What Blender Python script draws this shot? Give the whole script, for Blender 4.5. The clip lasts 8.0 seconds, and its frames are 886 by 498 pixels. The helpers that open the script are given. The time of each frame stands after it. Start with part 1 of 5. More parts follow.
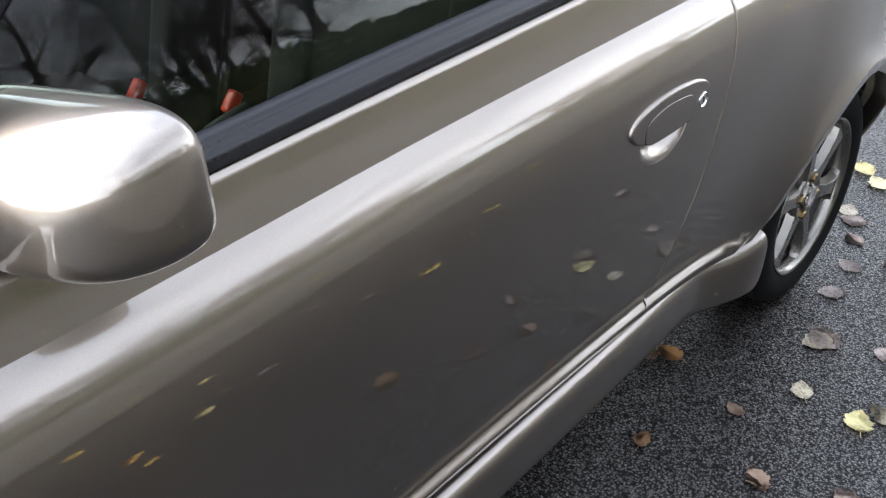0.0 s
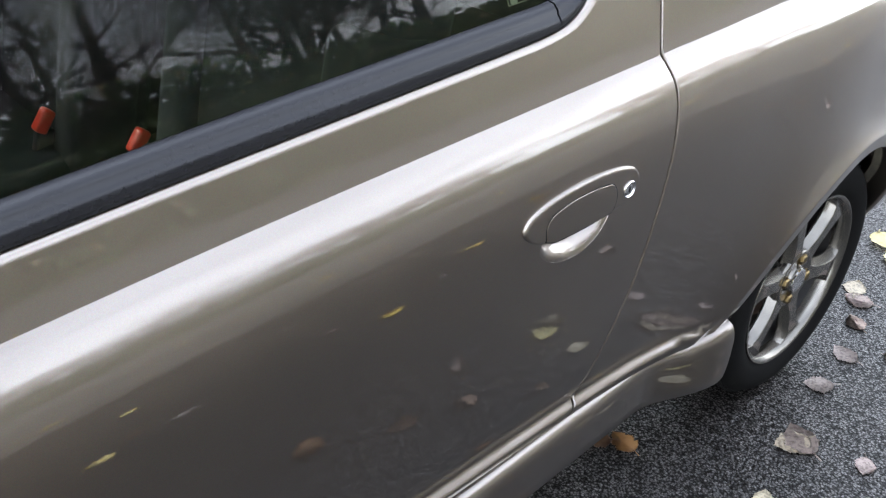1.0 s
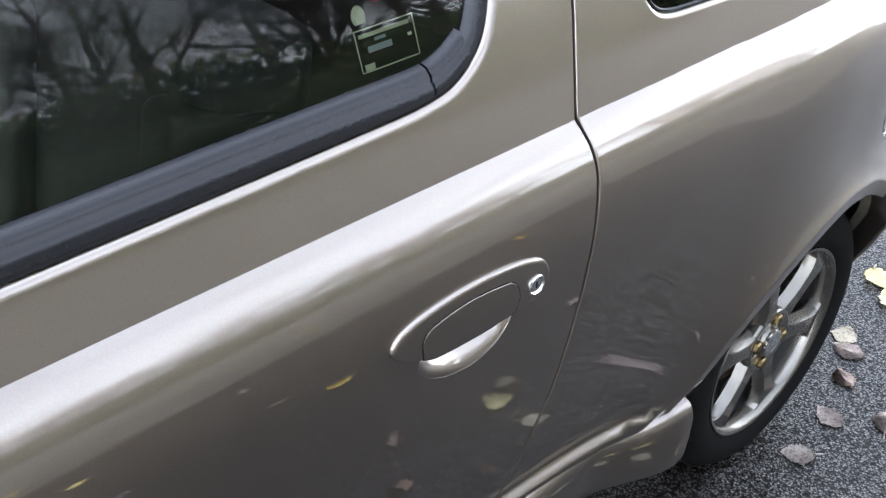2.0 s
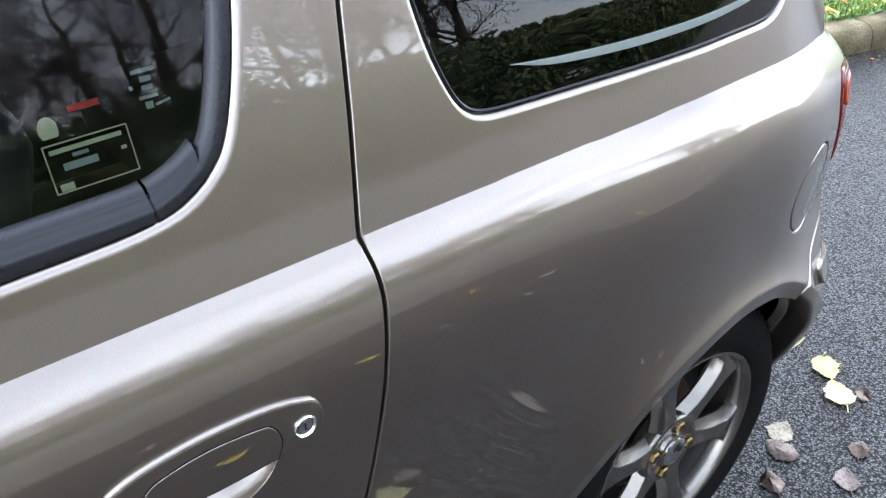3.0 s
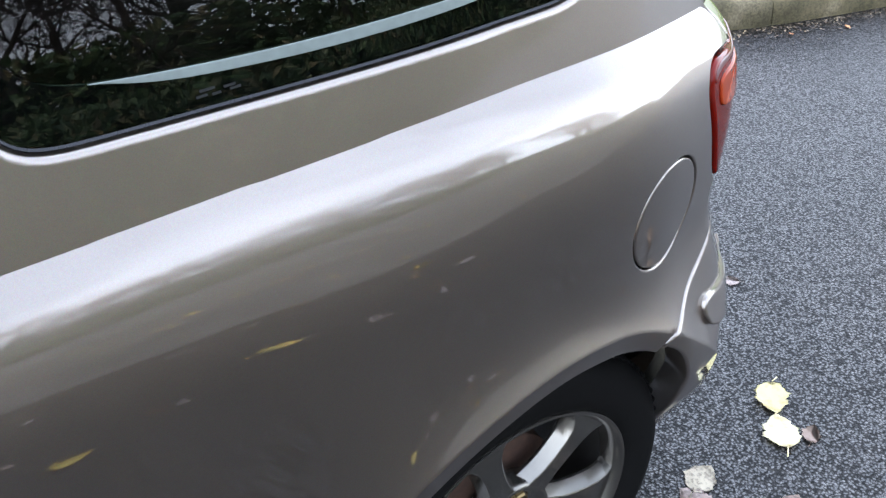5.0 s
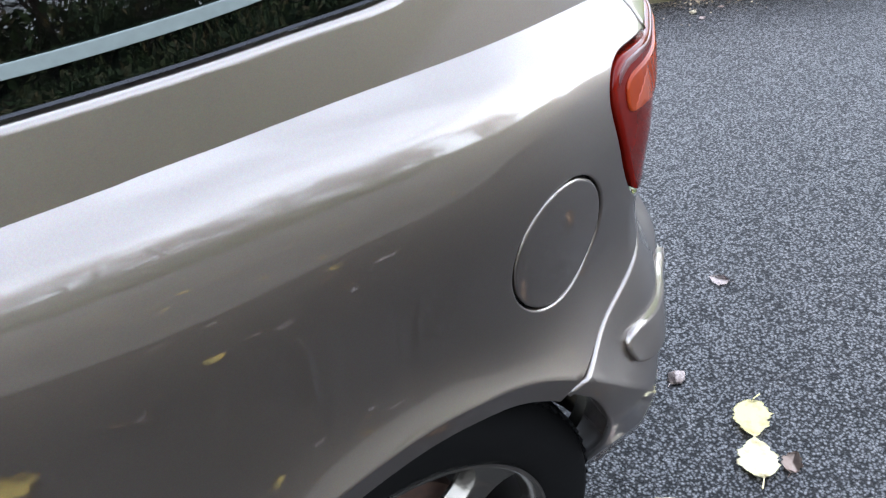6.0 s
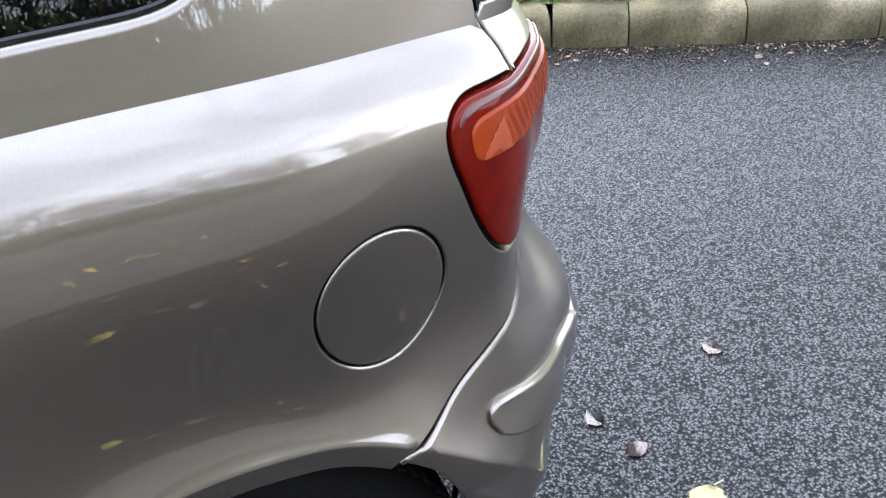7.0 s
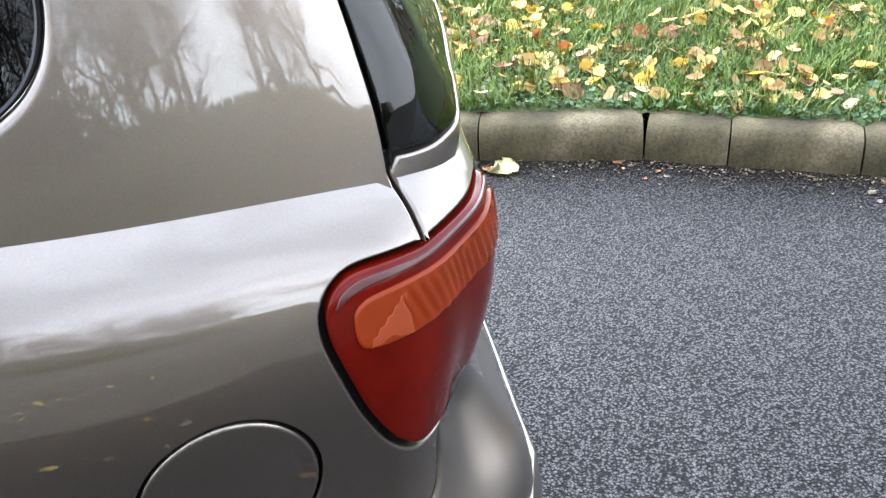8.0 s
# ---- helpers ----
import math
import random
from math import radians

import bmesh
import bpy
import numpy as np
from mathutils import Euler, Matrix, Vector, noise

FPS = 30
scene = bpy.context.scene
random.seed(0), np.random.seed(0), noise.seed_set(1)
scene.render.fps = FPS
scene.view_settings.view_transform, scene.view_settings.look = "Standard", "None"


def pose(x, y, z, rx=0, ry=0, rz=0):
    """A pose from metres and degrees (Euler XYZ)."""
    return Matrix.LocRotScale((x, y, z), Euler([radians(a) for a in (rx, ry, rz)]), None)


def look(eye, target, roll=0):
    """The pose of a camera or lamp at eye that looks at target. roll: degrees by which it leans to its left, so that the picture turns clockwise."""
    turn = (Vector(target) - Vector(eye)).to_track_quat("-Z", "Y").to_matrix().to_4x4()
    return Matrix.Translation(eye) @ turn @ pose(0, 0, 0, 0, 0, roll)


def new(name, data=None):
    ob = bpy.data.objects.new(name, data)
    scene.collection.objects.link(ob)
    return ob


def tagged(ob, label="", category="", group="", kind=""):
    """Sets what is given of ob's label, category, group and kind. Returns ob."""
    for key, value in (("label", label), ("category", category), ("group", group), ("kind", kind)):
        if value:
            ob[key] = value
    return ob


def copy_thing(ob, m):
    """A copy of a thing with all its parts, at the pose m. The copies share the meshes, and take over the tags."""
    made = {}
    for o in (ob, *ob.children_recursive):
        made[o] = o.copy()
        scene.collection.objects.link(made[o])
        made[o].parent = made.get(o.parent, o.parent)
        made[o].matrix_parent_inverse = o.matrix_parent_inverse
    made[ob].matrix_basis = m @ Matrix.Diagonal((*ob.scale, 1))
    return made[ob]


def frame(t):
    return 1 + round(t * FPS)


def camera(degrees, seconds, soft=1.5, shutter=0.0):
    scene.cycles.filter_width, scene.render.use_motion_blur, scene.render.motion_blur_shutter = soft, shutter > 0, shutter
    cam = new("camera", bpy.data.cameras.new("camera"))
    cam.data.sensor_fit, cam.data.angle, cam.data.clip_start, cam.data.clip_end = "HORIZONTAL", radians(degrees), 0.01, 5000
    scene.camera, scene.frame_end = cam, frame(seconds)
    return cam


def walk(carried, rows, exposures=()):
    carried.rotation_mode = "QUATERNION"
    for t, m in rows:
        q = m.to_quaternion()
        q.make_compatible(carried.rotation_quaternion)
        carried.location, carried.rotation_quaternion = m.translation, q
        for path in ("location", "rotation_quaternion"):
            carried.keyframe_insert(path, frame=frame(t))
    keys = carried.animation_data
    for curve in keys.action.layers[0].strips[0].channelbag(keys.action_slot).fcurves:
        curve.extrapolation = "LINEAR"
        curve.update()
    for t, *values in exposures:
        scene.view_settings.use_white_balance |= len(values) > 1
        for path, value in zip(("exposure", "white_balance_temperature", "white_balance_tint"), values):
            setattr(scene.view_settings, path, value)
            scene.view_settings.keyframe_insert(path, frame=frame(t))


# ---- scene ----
cam = camera(50.43, 8.0, soft=1.3)
PATH = [
    (0.0, (-2.0847, -0.6148, 1.5458), (-1.1184, 0.2783, 0.6355), -2.125),
    (0.5, (-1.8681, -0.6480, 1.5499), (-0.9831, 0.3228, 0.6365), -1.063),
    (1.0, (-1.7115, -0.6390, 1.5443), (-0.8215, 0.3265, 0.6301), -0.500),
    (1.2, (-1.6441, -0.6162, 1.5489), (-0.7616, 0.3388, 0.6166), -0.299),
    (2.3, (-1.2743, -0.5443, 1.5212), (-0.4313, 0.4356, 0.5783), -1.296),
    (2.5, (-1.1958, -0.5675, 1.5289), (-0.3685, 0.4306, 0.5911), -0.682),
    (3.0, (-1.0504, -0.5907, 1.5335), (-0.2201, 0.4296, 0.6227), -0.345),
    (3.5, (-0.9290, -0.5450, 1.5100), (-0.0854, 0.4369, 0.5698), -0.753),
    (4.0, (-0.8075, -0.5000, 1.4843), (0.0104, 0.4387, 0.4794), -2.546),
    (4.5, (-0.6775, -0.5186, 1.4395), (0.0930, 0.4795, 0.4545), -4.321),
    (5.0, (-0.5146, -0.5917, 1.4477), (0.1683, 0.4674, 0.4618), -3.204),
    (6.3, (-0.1610, -0.5417, 1.3660), (0.3899, 0.5390, 0.3227), -7.186),
    (6.5, (-0.1217, -0.5542, 1.3565), (0.4260, 0.5441, 0.3299), -7.896),
    (7.0, (0.0742, -0.6012, 1.3304), (0.4707, 0.5841, 0.3315), -5.864),
    (7.5, (0.2183, -0.5701, 1.3168), (0.5559, 0.6876, 0.3871), -4.275),
    (8.0, (0.3247, -0.4824, 1.3011), (0.5308, 0.8338, 0.4150), -4.913),
]
walk(cam, [(t, look(eye, aim, lean)) for t, eye, aim, lean in PATH], exposures=[(0.0, 1.62, 6500, 10), (1.0, 1.98, 6450, 10), (2.5, 2.02, 6250, 10), (5.0, 2.02, 6000, 10), (7.5, 2.02, 6250, 10), (8.0, 1.78, 6300, 10)])

# ---- light: a bright, thinly clouded sky over a lane beside a wood ----
SUN_UP, SUN_ROUND = radians(32), radians(330)
world = bpy.data.worlds.new("sky")
scene.world = world
world.use_nodes = True
wn, wl = world.node_tree.nodes, world.node_tree.links
wn.clear()
sky = wn.new("ShaderNodeTexSky")
sky.sky_type, sky.sun_disc, sky.sun_elevation, sky.sun_rotation = "NISHITA", False, SUN_UP, SUN_ROUND
sky.dust_density, sky.air_density = 2.0, 1.0
veil = wn.new("ShaderNodeMix")
veil.data_type = "RGBA"
clouds = wn.new("ShaderNodeTexNoise")
clouds.inputs["Scale"].default_value, clouds.inputs["Detail"].default_value, clouds.inputs["Distortion"].default_value = 3.2, 9.0, 0.6
cover = wn.new("ShaderNodeMapRange")
for key, value in (("From Min", 0.36), ("From Max", 0.62), ("To Min", 0.50), ("To Max", 0.95)):
    cover.inputs[key].default_value = value
wl.new(clouds.outputs["Fac"], cover.inputs["Value"])
wl.new(cover.outputs["Result"], veil.inputs["Factor"])
wl.new(sky.outputs["Color"], veil.inputs["A"])
veil.inputs["B"].default_value = (8.8, 9.2, 10.0, 1)
# thin cloud: white towards the horizon, duller and bluer overhead
where = wn.new("ShaderNodeTexCoord")
apart = wn.new("ShaderNodeSeparateXYZ")
height = wn.new("ShaderNodeMapRange")
height.interpolation_type = "SMOOTHSTEP"
for key, value in (("From Min", 0.22), ("From Max", 0.72), ("To Min", 0.0), ("To Max", 1.0)):
    height.inputs[key].default_value = value
tint = wn.new("ShaderNodeMix")
tint.data_type = "RGBA"
tint.inputs["A"].default_value, tint.inputs["B"].default_value = (1.78, 1.78, 1.76, 1), (0.88, 0.93, 1.02, 1)
dome = wn.new("ShaderNodeMix")
dome.data_type, dome.blend_type = "RGBA", "MULTIPLY"
dome.inputs["Factor"].default_value = 1.0
wl.new(where.outputs["Generated"], apart.inputs["Vector"])
wl.new(apart.outputs["Z"], height.inputs["Value"])
wl.new(height.outputs["Result"], tint.inputs["Factor"])
wl.new(veil.outputs["Result"], dome.inputs["A"])
# and brighter round the veiled sun
sun_way = Vector((math.sin(SUN_ROUND) * math.cos(SUN_UP), math.cos(SUN_ROUND) * math.cos(SUN_UP), math.sin(SUN_UP)))
toward = wn.new("ShaderNodeVectorMath")
toward.operation = "DOT_PRODUCT"
toward.inputs[1].default_value = sun_way
glow = wn.new("ShaderNodeMapRange")
glow.interpolation_type = "SMOOTHSTEP"
for key, value in (("From Min", -0.1), ("From Max", 1.0), ("To Min", 0.96), ("To Max", 2.1)):
    glow.inputs[key].default_value = value
wl.new(where.outputs["Generated"], toward.inputs[0])
wl.new(toward.outputs["Value"], glow.inputs["Value"])
bright = wn.new("ShaderNodeMix")
bright.data_type, bright.blend_type = "RGBA", "MULTIPLY"
bright.inputs["Factor"].default_value = 1.0
wl.new(tint.outputs["Result"], bright.inputs["A"])
wl.new(glow.outputs["Result"], bright.inputs["B"])
wl.new(bright.outputs["Result"], dome.inputs["B"])
back = wn.new("ShaderNodeBackground")
back.inputs["Strength"].default_value = 0.12
wl.new(dome.outputs["Result"], back.inputs["Color"])
wl.new(back.outputs["Background"], wn.new("ShaderNodeOutputWorld").inputs["Surface"])
sun = new("sun", bpy.data.lights.new("sun", "SUN"))
sun.data.energy, sun.data.angle, sun.data.color = 0.8, radians(25), (1.0, 0.95, 0.88)
sun.matrix_world = look(sun_way * 20, (0, 0, 0))

# ---- materials ----
def material(name):
    m = bpy.data.materials.new(name)
    m.use_nodes = True
    nt = m.node_tree
    return m, nt.nodes, nt.links, nt.nodes["Principled BSDF"]


def texture(nodes, links, kind, scale, detail=4.0, coords=None, **inputs):
    """A noise or Voronoi texture in the object's own metres."""
    tex = nodes.new(kind)
    if coords is None:
        coords = nodes.new("ShaderNodeTexCoord").outputs["Object"]
    links.new(coords, tex.inputs["Vector"])
    tex.inputs["Scale"].default_value = scale
    if kind == "ShaderNodeTexNoise":
        tex.inputs["Detail"].default_value = detail
    for key, value in inputs.items():
        tex.inputs[key].default_value = value
    return tex


def ramp(nodes, links, source, stops):
    node = nodes.new("ShaderNodeValToRGB")
    links.new(source, node.inputs["Fac"])
    while len(node.color_ramp.elements) < len(stops):
        node.color_ramp.elements.new(0.5)
    for element, (at, colour) in zip(node.color_ramp.elements, stops):
        element.position, element.color = at, (*colour, 1)
    return node


def mix(nodes, links, factor, a, b, kind="MIX"):
    node = nodes.new("ShaderNodeMix")
    node.data_type, node.blend_type = "RGBA", kind
    for key, value in (("Factor", factor), ("A", a), ("B", b)):
        if hasattr(value, "links"):
            links.new(value, node.inputs[key])
        else:
            node.inputs[key].default_value = value if key == "Factor" else (*value, 1)
    return node.outputs["Result"]


def relief(nodes, links, shader, source, strength, depth):
    bump = nodes.new("ShaderNodeBump")
    bump.inputs["Strength"].default_value, bump.inputs["Distance"].default_value = strength, depth
    links.new(source, bump.inputs["Height"])
    links.new(bump.outputs["Normal"], shader.inputs["Normal"])
    return bump


def paint_material(name, colour):
    """Metallic car paint: flakes under a clear coat, with a little road film."""
    m, n, k, p = material(name)
    flake = texture(n, k, "ShaderNodeTexVoronoi", 1400.0)
    film = texture(n, k, "ShaderNodeTexNoise", 2.2, 6.0)
    dark, light = tuple(c * 0.93 for c in colour), tuple(min(1, c * 1.06) for c in colour)
    tone = ramp(n, k, film.outputs["Fac"], [(0.3, dark), (0.7, light)])
    k.new(mix(n, k, 0.10, tone.outputs["Color"], flake.outputs["Color"], "OVERLAY"), p.inputs["Base Color"])
    p.inputs["Metallic"].default_value, p.inputs["Roughness"].default_value = 0.99, 0.385
    p.inputs["Coat Weight"].default_value, p.inputs["Coat IOR"].default_value = 1.0, 1.82
    wet = texture(n, k, "ShaderNodeTexNoise", 9.0, 8.0)
    rough = n.new("ShaderNodeMapRange")
    for key, value in (("From Min", 0.3), ("From Max", 0.75), ("To Min", 0.018), ("To Max", 0.04)):
        rough.inputs[key].default_value = value
    k.new(wet.outputs["Fac"], rough.inputs["Value"])
    k.new(rough.outputs["Result"], p.inputs["Coat Roughness"])
    return m


def plain_material(name, colour, rough, metal=0.0, grain=60.0, spread=0.15, bump=0.15, depth=0.001, coat=0.0):
    """A surface of one stuff, with grain and stains at two sizes."""
    m, n, k, p = material(name)
    coarse, fine = texture(n, k, "ShaderNodeTexNoise", grain * 0.1, 5.0), texture(n, k, "ShaderNodeTexNoise", grain, 6.0)
    both = mix(n, k, 0.5, coarse.outputs["Fac"], fine.outputs["Fac"])
    tone = ramp(n, k, both, [(0.3, tuple(c * (1 - spread) for c in colour)), (0.7, tuple(min(1, c * (1 + spread)) for c in colour))])
    k.new(tone.outputs["Color"], p.inputs["Base Color"])
    p.inputs["Metallic"].default_value, p.inputs["Roughness"].default_value = metal, rough
    p.inputs["Coat Weight"].default_value = coat
    if bump:
        relief(n, k, p, fine.outputs["Fac"], bump, depth)
    return m


def glass_material(name, tint, haze=0.0):
    """A window pane: tinted, with the mirror image that glass gives."""
    m, n, k, p = material(name)
    n.remove(p)
    clear, gloss, blend, fresnel = (n.new("ShaderNode" + kind) for kind in ("BsdfTransparent", "BsdfGlossy", "MixShader", "Fresnel"))
    clear.inputs["Color"].default_value = (*tint, 1)
    gloss.inputs["Roughness"].default_value = haze
    fresnel.inputs["IOR"].default_value = 1.47
    k.new(fresnel.outputs["Fac"], blend.inputs["Fac"])
    k.new(clear.outputs["BSDF"], blend.inputs[1])
    k.new(gloss.outputs["BSDF"], blend.inputs[2])
    k.new(blend.outputs["Shader"], n["Material Output"].inputs["Surface"])
    return m


def leaf_material(name, stops, rough=0.55, grain=70.0, spots=((0.52, (1, 1, 1)), (0.78, (0.62, 0.48, 0.32)))):
    """Fallen leaves: each one its own tone, with veins and blotches."""
    m, n, k, p = material(name)
    info = n.new("ShaderNodeObjectInfo")
    tone = ramp(n, k, info.outputs["Random"], stops)
    blotch = texture(n, k, "ShaderNodeTexNoise", grain, 5.0)
    brown = ramp(n, k, blotch.outputs["Fac"], spots)
    k.new(mix(n, k, 0.8, tone.outputs["Color"], brown.outputs["Color"], "MULTIPLY"), p.inputs["Base Color"])
    p.inputs["Roughness"].default_value = rough
    p.inputs["Subsurface Weight"].default_value = 0.0
    relief(n, k, p, blotch.outputs["Fac"], 0.3, 0.002)
    return m


def island_material(name, stops, rough=0.6):
    """Grass, litter and twigs: the tone goes from blade to blade."""
    m, n, k, p = material(name)
    geo = n.new("ShaderNodeNewGeometry")
    tone = ramp(n, k, geo.outputs["Random Per Island"], stops)
    patch = texture(n, k, "ShaderNodeTexNoise", 3.0, 3.0)
    shade = ramp(n, k, patch.outputs["Fac"], [(0.3, (0.75, 0.75, 0.7)), (0.7, (1.1, 1.1, 1.0))])
    k.new(mix(n, k, 1.0, tone.outputs["Color"], shade.outputs["Color"], "MULTIPLY"), p.inputs["Base Color"])
    p.inputs["Roughness"].default_value = rough
    return m


def asphalt_material():
    m, n, k, p = material("asphalt")
    coords = n.new("ShaderNodeTexCoord").outputs["Object"]
    wobble = texture(n, k, "ShaderNodeTexNoise", 60.0, 3.0, coords)
    moved = n.new("ShaderNodeVectorMath")
    moved.operation = "MULTIPLY_ADD"
    k.new(wobble.outputs["Color"], moved.inputs[0])
    moved.inputs[1].default_value = (0.010, 0.010, 0.0)
    k.new(coords, moved.inputs[2])
    stone = texture(n, k, "ShaderNodeTexVoronoi", 182.0, coords=moved.outputs["Vector"])
    fine = texture(n, k, "ShaderNodeTexNoise", 240.0, 4.0, coords)
    worn = texture(n, k, "ShaderNodeTexNoise", 1.3, 6.0, coords)
    chip = n.new("ShaderNodeSeparateColor")
    k.new(stone.outputs["Color"], chip.inputs["Color"])
    tone = ramp(n, k, chip.outputs["Red"], [(0.0, (0.0072, 0.0061, 0.0054)), (0.45, (0.0150, 0.0132, 0.0119)), (0.78, (0.030, 0.0273, 0.0252)), (1.0, (0.064, 0.060, 0.057))])
    gap = ramp(n, k, stone.outputs["Distance"], [(0.30, (1, 1, 1)), (0.64, (0.24, 0.23, 0.22))])
    stones = mix(n, k, 1.0, tone.outputs["Color"], gap.outputs["Color"], "MULTIPLY")
    stain = ramp(n, k, worn.outputs["Fac"], [(0.34, (0.58, 0.56, 0.55)), (0.66, (1.3, 1.3, 1.32))])
    k.new(mix(n, k, 1.0, stones, stain.outputs["Color"], "MULTIPLY"), p.inputs["Base Color"])
    damp = n.new("ShaderNodeMapRange")
    for key, value in (("From Min", 0.3), ("From Max", 0.7), ("To Min", 0.28), ("To Max", 0.42)):
        damp.inputs[key].default_value = value
    k.new(worn.outputs["Fac"], damp.inputs["Value"])
    k.new(damp.outputs["Result"], p.inputs["Roughness"])
    sheen = n.new("ShaderNodeMapRange")
    for key, value in (("From Min", 0.26), ("From Max", 0.56), ("To Min", 0.50), ("To Max", 0.08)):
        sheen.inputs[key].default_value = value
    k.new(stone.outputs["Distance"], sheen.inputs["Value"])
    k.new(sheen.outputs["Result"], p.inputs["Specular IOR Level"])
    height = mix(n, k, 0.35, stone.outputs["Distance"], fine.outputs["Fac"])
    p.inputs["IOR"].default_value = 1.6
    bump = relief(n, k, p, height, 1.0, 0.0026)
    bump.invert = True
    lean = n.new("ShaderNodeVectorMath")
    lean.operation = "MULTIPLY_ADD"
    k.new(stone.outputs["Color"], lean.inputs[0])
    lean.inputs[1].default_value, lean.inputs[2].default_value = (0.18, 0.18, 0.0), (-0.09, -0.09, 1.0)
    facet = n.new("ShaderNodeVectorMath")
    facet.operation = "NORMALIZE"
    k.new(lean.outputs["Vector"], facet.inputs[0])
    k.new(facet.outputs["Vector"], bump.inputs["Normal"])
    return m


def kerb_material():
    m, n, k, p = material("kerb_concrete")
    coarse, fine = texture(n, k, "ShaderNodeTexNoise", 7.0, 7.0), texture(n, k, "ShaderNodeTexNoise", 130.0, 6.0)
    info = n.new("ShaderNodeObjectInfo")
    tone = ramp(n, k, coarse.outputs["Fac"], [(0.3, (0.028, 0.025, 0.009)), (0.44, (0.062, 0.052, 0.023)), (0.58, (0.098, 0.082, 0.042)), (0.74, (0.165, 0.138, 0.085))])
    each = ramp(n, k, info.outputs["Random"], [(0.0, (0.82, 0.82, 0.8)), (1.0, (1.08, 1.06, 1.02))])
    speck = ramp(n, k, fine.outputs["Fac"], [(0.34, (0.66, 0.64, 0.60)), (0.50, (0.97, 0.96, 0.94)), (0.68, (1.22, 1.20, 1.15))])
    k.new(mix(n, k, 1.0, mix(n, k, 1.0, tone.outputs["Color"], speck.outputs["Color"], "MULTIPLY"), each.outputs["Color"], "MULTIPLY"), p.inputs["Base Color"])
    p.inputs["Roughness"].default_value = 0.88
    relief(n, k, p, fine.outputs["Fac"], 0.6, 0.004)
    return m


PAINT = paint_material("silver_beige_paint", (0.200, 0.167, 0.137))
RUBBER = plain_material("black_rubber", (0.008, 0.008, 0.010), 0.27, grain=90)
RUBBER.node_tree.nodes["Principled BSDF"].inputs["Specular IOR Level"].default_value = 0.3
TYRE = plain_material("tyre_rubber", (0.0042, 0.0040, 0.0038), 0.8, grain=120, bump=0.3)
TYRE.node_tree.nodes["Principled BSDF"].inputs["Specular IOR Level"].default_value = 0.06
BLACK = plain_material("black_plastic", (0.004, 0.004, 0.004), 0.6, grain=200)
BLACK.node_tree.nodes["Principled BSDF"].inputs["Specular IOR Level"].default_value = 0.15
FRIT = plain_material("black_glass_border", (0.006, 0.006, 0.007), 0.05, bump=0, coat=1.0)
GLASS = glass_material("tinted_glass", (0.46, 0.52, 0.485))
DARK_GLASS = glass_material("rear_glass", (0.09, 0.115, 0.10))
ALLOY = plain_material("alloy_wheel_lacquer", (0.135, 0.125, 0.108), 0.26, metal=0.9, grain=140, spread=0.12, bump=0.05, coat=0.4)
CHROME = plain_material("chrome", (0.75, 0.75, 0.76), 0.08, metal=1.0, bump=0)
BRASS = plain_material("gold_bolt", (0.18, 0.13, 0.06), 0.32, metal=1.0, bump=0)
# near-black: the shade inside the rim is put into this colour
BARREL = plain_material("brake_dust_on_alloy", (0.012, 0.011, 0.010), 0.55, metal=0.4, grain=60)
RUST = plain_material("rusty_iron", (0.055, 0.027, 0.016), 0.85, grain=80, spread=0.5, bump=0.5)
LINER = plain_material("muddy_liner", (0.055, 0.048, 0.032), 0.9, grain=50, spread=0.5, bump=0.5, depth=0.004)
LENS_RED = plain_material("red_lamp_lens", (0.090, 0.0030, 0.0008), 0.12, grain=22, spread=0.45, bump=0, coat=0.16)
LENS_RED.node_tree.nodes["Principled BSDF"].inputs["Specular IOR Level"].default_value = 0.1
LENS_DARK = plain_material("dark_red_lamp_rim", (0.05, 0.002, 0.001), 0.3, bump=0, coat=0.12)
LENS_ORANGE = plain_material("orange_lamp_lens", (0.185, 0.023, 0.004), 0.14, grain=25, spread=0.2, bump=0, coat=0.18)
LENS_ORANGE.node_tree.nodes["Principled BSDF"].inputs["Specular IOR Level"].default_value = 0.1
LENS_CLEAR = plain_material("pale_orange_reflector", (0.25, 0.042, 0.012), 0.2, grain=25, bump=0, coat=0.18)
CLOTH = plain_material("grey_seat_cloth", (0.009, 0.0095, 0.010), 0.95, grain=260, spread=0.3, bump=0.4)
TRIM = plain_material("dark_cabin_plastic", (0.008, 0.008, 0.0085), 0.6, grain=300)
PALE_TRIM = plain_material("pale_glass_strip", (0.11, 0.128, 0.117), 0.5, grain=120)
BUCKLE = plain_material("red_buckle", (0.85, 0.05, 0.02), 0.35, bump=0)
STICKER = plain_material("yellow_sticker", (0.38, 0.37, 0.25), 0.6, bump=0)
STICKER_RED = plain_material("red_sticker", (0.42, 0.03, 0.02), 0.6, bump=0)
STICKER_GREY = plain_material("grey_print", (0.22, 0.24, 0.24), 0.6, bump=0)
FAINT_PRINT = plain_material("faint_print", (0.012, 0.013, 0.013), 0.6, bump=0)
GREY_TRIM = plain_material("grey_cabin_plastic", (0.07, 0.073, 0.072), 0.55, grain=300)
ASPHALT = asphalt_material()
KERB = kerb_material()
# for the added ground opposite, pale so that it brightens reflections in the paint
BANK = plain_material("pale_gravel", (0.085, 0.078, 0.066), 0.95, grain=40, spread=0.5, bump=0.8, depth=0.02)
EARTH = plain_material("damp_earth_and_turf", (0.060, 0.085, 0.022), 0.95, grain=40, spread=0.5, bump=0.8, depth=0.02)
